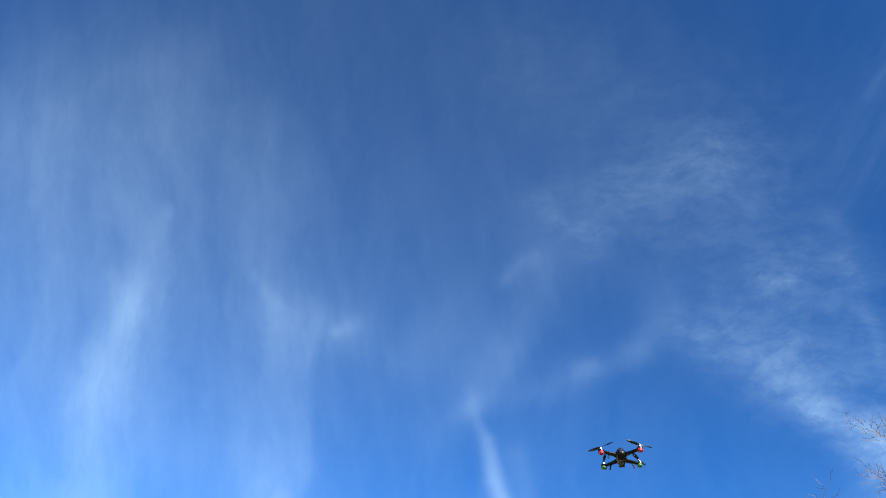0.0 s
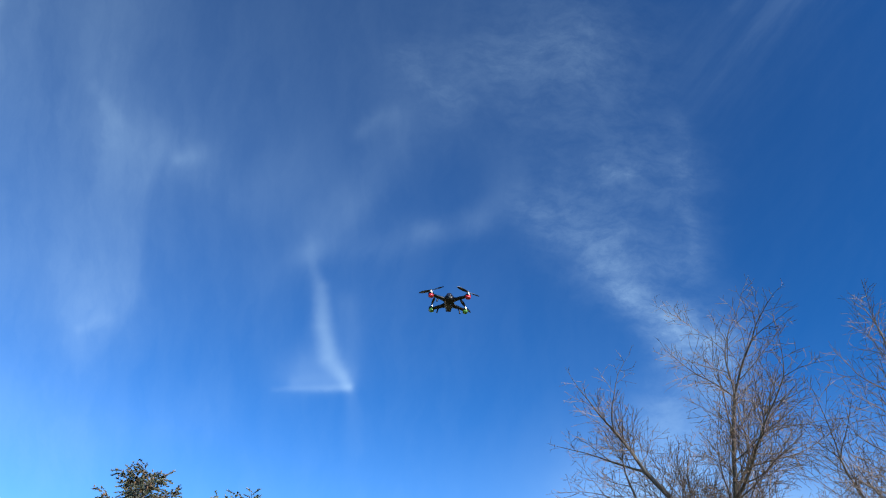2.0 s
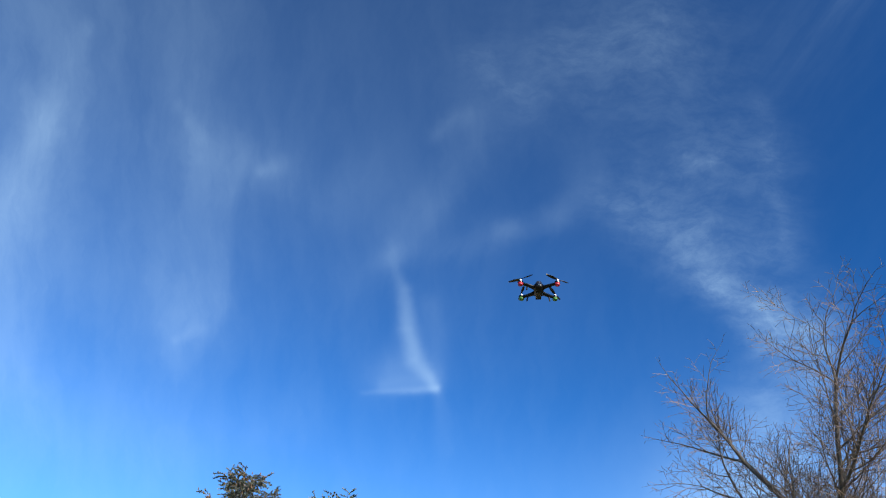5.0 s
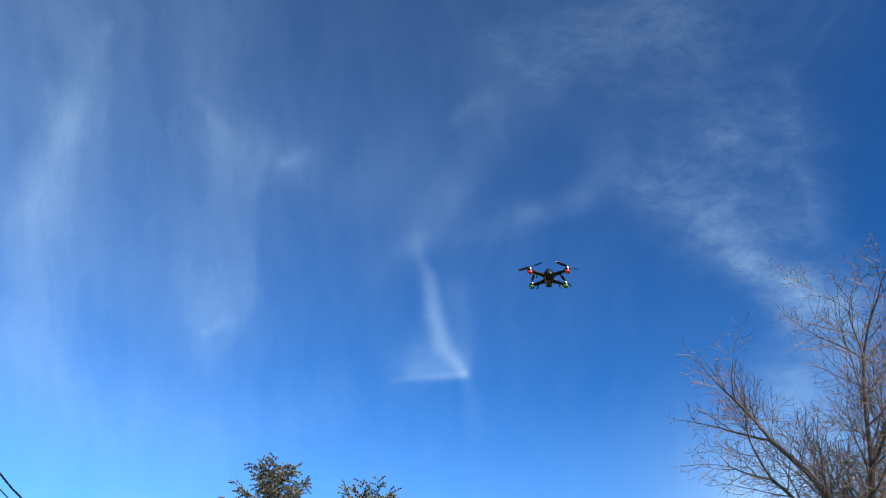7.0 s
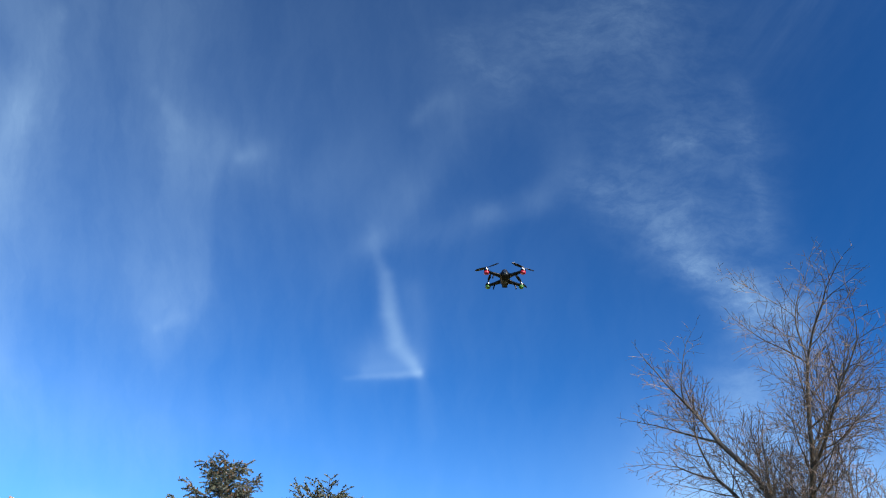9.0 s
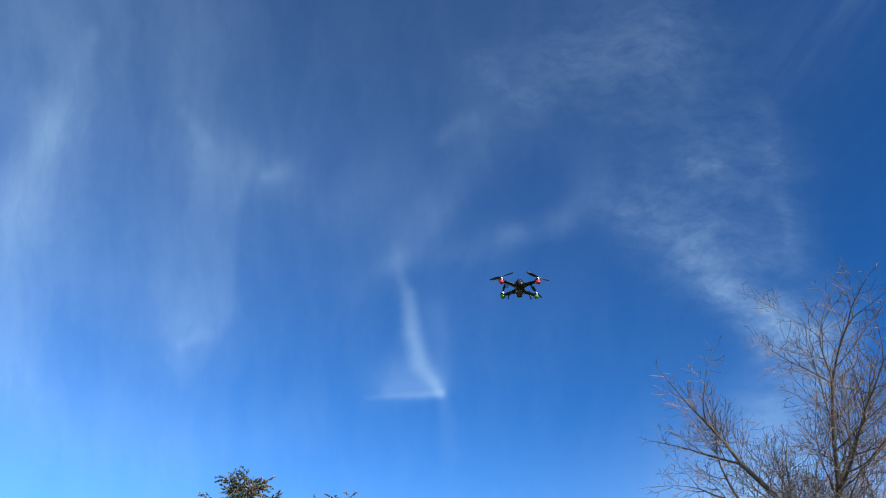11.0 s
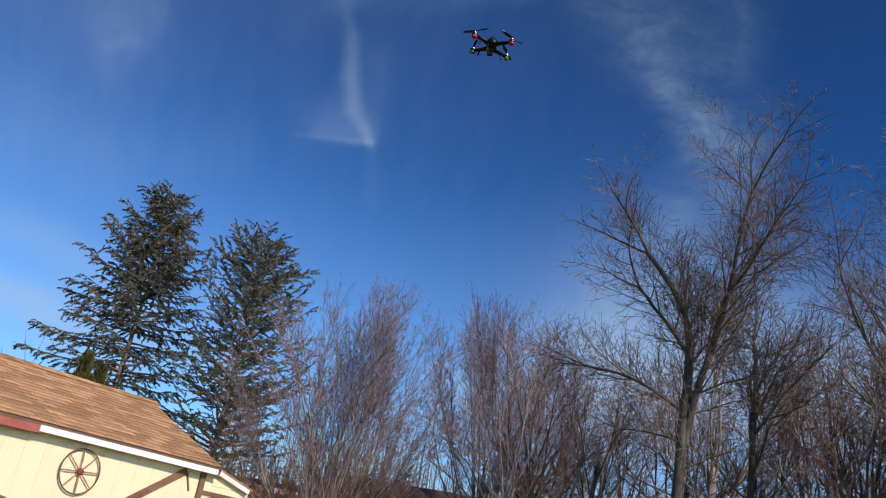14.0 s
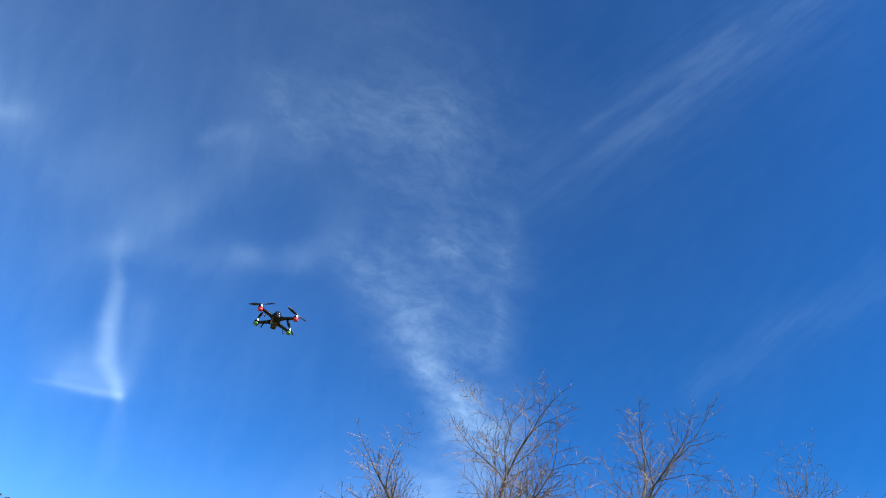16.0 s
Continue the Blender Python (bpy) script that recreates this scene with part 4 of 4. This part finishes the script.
def build_shed():
    shed = thing("shed", SHED, "cream board-sided shed with a brown shingle roof", "building")
    top = Z_EAVE + (N_WALL - N_EAVE) * math.tan(SLOPE) - 0.06
    wall = piece("front_wall", box_soup(U0 + 0.2, U1 - 0.14, N_WALL + 0.007, N_WALL + WALL_T, 0, top), SIDING_GROOVE_SHADE, shed)
    wide = 0.305
    board = rounded_box(wide - 0.004, 0.022, top, 0.004, 1)
    me = bpy.data.meshes.new("board")
    board.to_mesh(me)
    board.free()
    me.materials.append(SIDING)
    u = U0 + 0.2
    while u < U1 - 0.2:
        piece("board", me, SIDING, wall, m=Matrix.Translation((u + wide / 2, N_WALL + 0.011, top / 2)))
        u += wide
    n_back = 2 * N_RIDGE - N_WALL
    piece("back_wall", box_soup(U0 + 0.2, U1 - 0.14, n_back - WALL_T, n_back, 0, top), SIDING, shed)
    gable(U0 + 0.2 - 0.002, WALL_T, SIDING, shed)
    gable(U1 - 0.14 - WALL_T + 0.002, WALL_T, SIDING, shed)
    # fascia, soffit, rakes
    joint = 6.16
    piece("fascia", rounded_box(joint - U0, 0.03, 0.135, 0.005, 1, Matrix.Translation(((U0 + joint) / 2, N_EAVE + 0.03, Z_EAVE - 0.095))), RED_TRIM, shed, "faded red fascia board")
    piece("fascia", rounded_box(U1 + 0.05 - joint - 0.004, 0.034, 0.105, 0.005, 1, Matrix.Translation(((U1 + 0.05 + joint) / 2, N_EAVE + 0.026, Z_EAVE - 0.080))), WHITE_TRIM, shed, "white fascia board")
    piece("drip_edge", box_soup(U0, U1, N_EAVE - 0.004, N_EAVE + 0.05, Z_EAVE - 0.026, Z_EAVE - 0.014), TIMBER, shed)
    piece("soffit", box_soup(U0, U1 - 0.02, N_EAVE + 0.046, N_WALL + 0.0, Z_EAVE - 0.12, Z_EAVE - 0.10), SOFFIT, shed)
    rake_len = RUN + 0.05
    mid = Vector((0, (N_EAVE + N_RIDGE) / 2, (Z_EAVE + Z_RIDGE) / 2 - 0.07))
    for side in (-1, 1):
        m = Matrix.Translation((U1 - 0.02, N_RIDGE + side * (mid.y - N_RIDGE) * -1, mid.z)) @ pose(0, 0, 0, math.degrees(SLOPE) * -side, 0, 0)
        piece("rake_board", rounded_box(0.03, rake_len, 0.12, 0.004, 1, m), TIMBER, shed)
    # timber trim on the wall
    def timber(u0, z0, u1, z1, w, d=0.035):
        u0, u1 = u0 * 1.003, u1 * 1.003
        c = Vector(((u0 + u1) / 2, N_WALL - d / 2, (z0 + z1) / 2))
        m = Matrix.Translation(c) @ pose(0, 0, 0, 0, -math.degrees(math.atan2(z1 - z0, u1 - u0)), 0)
        return rounded_box(math.hypot(u1 - u0, z1 - z0), d, w, 0.006, 1, m)

    piece("brace", timber(7.25, 1.36, 8.88, 2.44, 0.105), TIMBER, shed, "brown diagonal brace")
    piece("corner_post", box_soup(9.205, 9.305, N_WALL - 0.045, N_WALL + 0.01, 0, 2.50), TIMBER, shed, "brown corner post")
    piece("batten", timber(8.90, 2.42, 9.02, 2.14, 0.035, 0.02), TIMBER, shed)
    piece("rail", timber(5.86, 1.59, 6.75, 1.40, 0.05, 0.05), TIMBER, shed, "dark wooden rail")
    # lean-to on the far end
    lean = piece("lean_to_wall", box_soup(9.31, 10.36, N_WALL + 0.03, N_WALL + 0.13, 0, 2.30), SIDING, shed)
    s = Soup()
    s.v = [(x, n, z) for n in (N_WALL + 0.03, N_WALL + 0.13) for x, z in ((9.31, 2.304), (10.36, 2.304), (9.31, 2.54))]
    s.f = [(0, 1, 2), (5, 4, 3), (0, 3, 4, 1), (1, 4, 5, 2), (2, 5, 3, 0)]
    piece("lean_to_gable", s, SIDING, shed)
    piece("beam", box_soup(9.31, 10.30, N_WALL - 0.02, N_WALL + 0.028, 2.13, 2.20), TIMBER, shed)
    m = Matrix.Translation((9.84, N_WALL - 0.05, 2.44)) @ pose(0, 0, 0, 0, 14.5, 0)
    piece("lean_to_rake", rounded_box(0.93, 0.05, 0.075, 0.006, 1, m), WHITE_TRIM, shed, "white rake board")
    m = Matrix.Translation((9.88, N_WALL + 1.55, 2.49)) @ pose(0, 0, 0, 0, 14.5, 0)
    piece("lean_to_roof", rounded_box(1.04, 3.2, 0.04, 0.004, 1, m), SHINGLE, shed)
    # roof
    roof = new("roof")
    roof.parent = shed
    deck = Soup()
    for side in (-1, 1):
        m = Matrix.Translation(((U0 + U1) / 2, N_RIDGE + side * (N_RIDGE - N_EAVE) / 2, (Z_EAVE + Z_RIDGE) / 2 - 0.03)) @ pose(0, 0, 0, -side * math.degrees(SLOPE), 0, 0)
        deck.block(m, U1 - U0 - 0.01, RUN, 0.03)
    piece("roof_deck", deck, SOFFIT, roof)
    return shed, roof


shed, shed_roof = build_shed()


def shingles():
    """Three-tab courses on the front slope; the stretch towards the far end as single pieces, the rest joined."""
    rng = random.Random(77)
    w, expo, long, thick = 0.305, 0.1428, 0.185, 0.011
    bm = rounded_box(w - 0.007, long, thick, 0.002, 1)
    me = bpy.data.meshes.new("shingle")
    bm.to_mesh(me)
    bm.free()
    me.materials.append(SHINGLE)
    me.materials.append(EDGE)
    for p in me.polygons:                           # cut edges are bare black asphalt
        p.material_index = 0 if p.normal.z > 0.3 else 1
    rest = Soup()
    rows = int(RUN / expo)
    slope = Matrix.Translation((0, N_EAVE, Z_EAVE - 0.012)) @ pose(0, 0, 0, math.degrees(SLOPE), 0, 0)
    for r in range(rows):
        u = U0 - (r % 2) * w / 2 + rng.uniform(-0.02, 0.02)
        while u < U1 - 0.05:
            a, b = max(u, U0), min(u + w, U1 + 0.012)
            m = slope @ Matrix.Translation(((a + b) / 2, long / 2 - 0.012 + r * expo + rng.uniform(-0.003, 0.003), 0.012 + rng.uniform(0, 0.003))) @ pose(0, 0, 0, -2.6, 0, rng.uniform(-0.35, 0.35))
            if 4.15 < u < 9.1 and b - a > w * 0.95:
                piece("shingle", me, SHINGLE, shed_roof, m=m)
            elif b - a > 0.03:
                rest.block(m, b - a - 0.007, long, thick)
            u += w
    back = Matrix.Translation((0, 2 * N_RIDGE - N_EAVE, Z_EAVE - 0.012)) @ pose(0, 0, 0, -math.degrees(SLOPE), 0, 0)
    for r in range(rows):
        m = back @ Matrix.Translation(((U0 + U1) / 2, -(long / 2 - 0.012 + r * expo), 0.012)) @ pose(0, 0, 0, 2.6, 0, 0)
        rest.block(m, U1 - U0, long, thick)
    joined = piece("shingle_field", rest, SHINGLE, shed_roof)
    joined.data.materials.append(EDGE)
    joined.data.polygons.foreach_set("material_index", [0 if i % 6 == 5 else 1 for i in range(len(joined.data.polygons))])
    tagged(joined, kind="stuff")
    cap = Soup()
    u = U0
    while u < U1:
        for side in (-1, 1):
            m = Matrix.Translation((u + 0.11, N_RIDGE, Z_RIDGE + 0.020 + rng.uniform(0, 0.006))) @ pose(0, 0, 0, -side * math.degrees(SLOPE), 1.2, 0) @ Matrix.Translation((0, side * 0.07, 0))
            cap.block(m, 0.26, 0.15, 0.012)
        u += 0.145
    tagged(piece("ridge_cap", cap, SHINGLE, shed_roof), kind="stuff")


def roof_vent():
    """A turbine ventilator: neck, finned drum and cap."""
    root = thing("roof_vent", SHED @ Matrix.Translation((5.95, N_RIDGE - 0.03, 3.55)) @ Matrix.Diagonal((0.98, 0.98, 0.74, 1)), "weathered grey metal turbine vent on the shed roof", "roof vent")
    piece("neck", lathe([(0.21, -0.17), (0.205, 0.10), (0.235, 0.105), (0.235, 0.125)], 28), GALV, root, smooth=False)
    piece("core", lathe([(0.20, 0.125), (0.22, 0.28), (0.19, 0.46)], 24), IRON, root)
    piece("cap", lathe([(0.205, 0.475), (0.20, 0.495), (0.13, 0.53), (0.03, 0.545)], 28), GALV, root, smooth=True)
    piece("rim", lathe([(0.245, 0.118), (0.252, 0.13), (0.245, 0.142)], 28), GALV, root)
    s = Soup()
    prof = [(0.235, 0.13), (0.272, 0.19), (0.288, 0.28), (0.28, 0.37), (0.25, 0.44), (0.20, 0.485)]
    for k in range(len(prof) - 1):
        (r0, z0), (r1, z1) = prof[k], prof[k + 1]
        a0, a1 = k * 0.05, (k + 1) * 0.05
        def pt(r, z, a):
            return (r * math.cos(a), r * math.sin(a), z)
        s.quad(pt(r0, z0, a0), pt(r0 * 0.93, z0, a0 + 0.27), pt(r1 * 0.93, z1, a1 + 0.27), pt(r1, z1, a1))
        s.quad(pt(r0 - 0.006, z0, a0), pt(r1 - 0.006, z1, a1), pt(r1 * 0.93 - 0.006, z1, a1 + 0.27), pt(r0 * 0.93 - 0.006, z0, a0 + 0.27))
    me = s.mesh("fin")
    me.materials.append(GALV)
    for k in range(24):
        piece("fin", me, GALV, root, m=pose(0, 0, 0, 0, 0, 15 * k))


roof_vent()


def wagon_wheel():
    R = 0.315
    root = thing("wagon_wheel", SHED @ Matrix.Translation((7.04, N_WALL - 0.045, 2.078)) @ pose(0, 0, 0, 90, 0, 0), "old wagon wheel with red hub on the shed wall", "wagon wheel")
    rim = Soup()
    ring = [Vector((R * math.cos(2 * math.pi * i / 40), R * math.sin(2 * math.pi * i / 40), 0)) for i in range(41)]
    rim.tube(ring, [0.012] * 41, 6, cap=False)
    piece("rim", rim, WHEEL_RIM, root, smooth=True)
    piece("hub", lathe([(0.025, -0.04), (0.045, -0.03), (0.052, 0.0), (0.045, 0.03), (0.03, 0.05)], 16), HUB_RED, root, "dull red hub", smooth=True)
    s = Soup()
    s.tube([Vector((0.05, 0, 0)), Vector((0.16, 0, 0.004)), Vector((R, 0, 0))], [0.009, 0.011, 0.008], 6)
    me = s.mesh("spoke")
    me.materials.append(SPOKE)
    for k in range(8):
        piece("spoke", me, SPOKE, root, m=pose(0, 0, 0, 0, 0, 45 * k + 4))


wagon_wheel()


def covered_stack():
    """A lumpy grey cover over something standing before the shed."""
    bm = bmesh.new()
    bmesh.ops.create_cube(bm, size=1.0, matrix=Matrix.Diagonal((1.15, 0.7, 1.47, 1)))
    bmesh.ops.bevel(bm, geom=list(bm.edges), offset=0.09, segments=3, affect="EDGES")
    rng = random.Random(8)
    for v in bm.verts:
        f = (v.co.z + 0.735) / 1.47
        v.co.x *= 1.1 - 0.28 * f ** 2 + rng.uniform(-0.01, 0.01)
        v.co.y *= 1.08 - 0.2 * f
        v.co.z += 0.735 + (0.03 * math.sin(5 * v.co.x) if f > 0.6 else 0)
    ob = piece("covered_grill", bm, COVER_GREY, smooth=True)
    ob.matrix_world = Matrix.Translation(at_bearing(-26.6, 8.6)) @ pose(0, 0, 0, 0, 0, 30)
    tagged(ob, "grey-green fabric cover over a garden grill", "grill")


covered_stack()


# ------------------------------------------------------------------ house beyond the trees
def far_house(az, dist, L, D, ze, zr, windows, label, category):
    root = thing("house" if category == "house" else "outbuilding", Matrix.Translation(at_bearing(az, dist)) @ pose(0, 0, 0, 0, 0, -az), label, category)
    piece("wall", box_soup(-L / 2 + 0.3, L / 2 - 0.3, -D / 2 + 0.4, D / 2 - 0.4, 0, ze), SIDING, root, "cream wall")
    roof = Soup()
    prof = [(-D / 2, ze - 0.05), (0, zr), (D / 2, ze - 0.05), (D / 2, ze - 0.2), (0, zr - 0.2), (-D / 2, ze - 0.2)]
    roof.v = [(-L / 2, y, z) for y, z in prof] + [(L / 2, y, z) for y, z in prof]
    roof.f = [(5, 4, 3, 2, 1, 0), (6, 7, 8, 9, 10, 11)] + [(i, (i + 1) % 6, 6 + (i + 1) % 6, 6 + i) for i in range(6)]
    piece("roof", roof, FAR_ROOF, root, "dark brown roof")
    piece("fascia", box_soup(-L / 2, L / 2, -D / 2 - 0.04, -D / 2 - 0.004, ze - 0.26, ze - 0.06), WHITE_TRIM, root, "white fascia board")
    for x in windows:
        w = piece("window", box_soup(x, x + 1.0, -D / 2 + 0.32, -D / 2 + 0.41, 2.2, 3.3), WHITE_TRIM, root)
        piece("pane", box_soup(x + 0.07, x + 0.93, -D / 2 + 0.30, -D / 2 + 0.325, 2.27, 3.23), GLASS_DARK, w)


far_house(11.4, 42, 9.4, 6.5, 3.95, 5.3, (-3.6, -0.6, 2.4), "low cream house with a dark brown roof behind bare trees", "house")
far_house(1.3, 41, 3.9, 3.6, 3.95, 4.25, (0.35,), "small cream outbuilding with a low dark roof behind bare trees", "outbuilding")


# ------------------------------------------------------------------ the drone, as it hovers
def drone():
    root = thing("quadcopter_drone", Matrix.Translation((0.777, 5.535, 5.50)) @ pose(0, 0, 0, 2.0, 0, -8.5), "black quadcopter drone with red and green motor pods hovering", "drone")
    # hull: lofted along y, red end at -y
    rows = [(-0.084, 0.012, 0.010, 0.004), (-0.078, 0.028, 0.020, 0.004), (-0.060, 0.040, 0.030, 0.005), (-0.024, 0.043, 0.033, 0.002), (0.024, 0.038, 0.030, 0.0), (0.060, 0.034, 0.024, -0.001), (0.080, 0.024, 0.016, 0.0), (0.085, 0.012, 0.008, 0.0)]
    bm = bmesh.new()
    rings = []
    for y, a, b, zc in rows:
        ring = []
        for k in range(20):
            w = 2 * math.pi * k / 20
            c, s = math.cos(w), math.sin(w)
            ring.append(bm.verts.new((a * abs(c) ** 0.7 * (1 if c > 0 else -1), y, zc + b * abs(s) ** 0.75 * (1 if s > 0 else -1))))
        rings.append(ring)
    for p, q in zip(rings, rings[1:]):
        for k in range(20):
            bm.faces.new((p[k], p[(k + 1) % 20], q[(k + 1) % 20], q[k]))
    bm.faces.new(rings[0])
    bm.faces.new(list(reversed(rings[-1])))
    piece("body", bm, BLACK, root, "glossy black body", smooth=True)
    piece("battery_panel", rounded_box(0.034, 0.085, 0.006, 0.002, 1, Matrix.Translation((0, 0.012, -0.032))), GREY_PANEL, root, "grey battery panel")
    piece("tail_block", rounded_box(0.046, 0.045, 0.03, 0.008, 2, Matrix.Translation((0, 0.066, -0.018))), BLACK, root)
    dome = piece("camera_dome", lathe([(0.030, -0.01), (0.029, 0.012), (0.022, 0.026), (0.010, 0.034)], 20, Matrix.Translation((0, -0.052, 0.022))), LENS_GLASS, root, "dark rounded camera dome", smooth=True)
    piece("lens", lathe([(0.011, 0.0), (0.011, 0.006), (0.007, 0.007)], 14, Matrix.Translation((0, -0.083, 0.012)) @ pose(0, 0, 0, 90, 0, 0)), LENS_GLASS, dome)
    for sx in (-1, 1):
        for sy in (-1, 1):
            tip = Vector(((0.148 if sy < 0 else 0.138) * sx, 0.112 * sy, 0.004))
            foot = Vector((0.024 * sx, 0.040 * sy, 0.002))
            lens_mat = RED_LENS if sy < 0 else GREEN_LENS
            bm = bmesh.new()
            rings = []
            d = (tip - foot).normalized()
            side = Vector((-d.y, d.x, 0))
            for f, wide, high in ((0, 0.030, 0.016), (0.3, 0.0195, 0.013), (0.75, 0.0165, 0.011), (1.0, 0.018, 0.010)):
                p = foot.lerp(tip, f)
                rings.append([bm.verts.new(p + side * (wide * math.cos(w)) + Vector((0, 0, high * math.sin(w)))) for w in [2 * math.pi * k / 12 for k in range(12)]])
            for p, q in zip(rings, rings[1:]):
                for k in range(12):
                    bm.faces.new((p[k], p[(k + 1) % 12], q[(k + 1) % 12], q[k]))
            bm.faces.new(rings[0])
            bm.faces.new(rings[-1])
            arm = piece("arm", bm, BLACK, root, smooth=True)
            pod = piece("motor_pod", lathe([(0.015, -0.025), (0.0195, -0.023), (0.0210, -0.019), (0.0215, -0.002)], 14, Matrix.Translation(tip)), lens_mat, root,
                        "bright red motor pod" if sy < 0 else "bright green motor pod", smooth=True)
            piece("housing", lathe([(0.0225, -0.003), (0.0225, 0.012), (0.017, 0.014)], 18, Matrix.Translation(tip)), BLACK, pod)
            piece("motor", lathe([(0.0125, 0.012), (0.013, 0.026), (0.004, 0.029), (0.0035, 0.04)], 16, Matrix.Translation(tip)), SILVER, pod, "bright metal motor")
            # propeller
            turn = {(-1, -1): 150, (1, -1): 35, (-1, 1): 100, (1, 1): 65}[(sx, sy)]
            s = Soup()
            m = Matrix.Translation(tip + Vector((0, 0, 0.036))) @ pose(0, 0, 0, 0, 0, turn)
            for way in (1, -1):
                pts = []
                for f, w, tw in ((0.0, 0.006, 0.5), (0.2, 0.010, 0.45), (0.5, 0.0125, 0.3), (0.8, 0.010, 0.2), (1.0, 0.004, 0.15)):
                    c = Vector((way * (0.006 + 0.106 * f), 0, 0.006 * f))
                    e = Vector((0, w * math.cos(tw), w * math.sin(tw) * way))
                    pts.append((m @ (c + e), m @ (c - e)))
                for (a, b), (c, e) in zip(pts, pts[1:]):
                    up_v = Vector((0, 0, 0.0012))
                    s.quad(a + up_v, b + up_v, e + up_v, c + up_v)
                    s.quad(c - up_v, e - up_v, b - up_v, a - up_v)
                    s.quad(a - up_v, a + up_v, c + up_v, c - up_v)
                    s.quad(b + up_v, b - up_v, e - up_v, e + up_v)
            s.tube([m @ Vector((0, 0, -0.006)), m @ Vector((0, 0, 0.008))], [0.008, 0.006], 10)
            piece("propeller", s, BLACK_MATT, root)
            # landing leg half way along the arm
            o = foot.lerp(tip, 0.52) + Vector((0, 0, -0.006))
            s = Soup()
            s.tube([o, o + Vector((0.006 * sx, 0.006 * sy, -0.022)), o + Vector((0.010 * sx, 0.010 * sy, -0.036)), o + Vector((0.010 * sx, 0.010 * sy, -0.042))], [0.0075, 0.006, 0.0055, 0.007], 8)
            piece("landing_leg", s, BLACK, root, smooth=True)


drone()

# ------------------------------------------------------------------ roofing last
shingles()
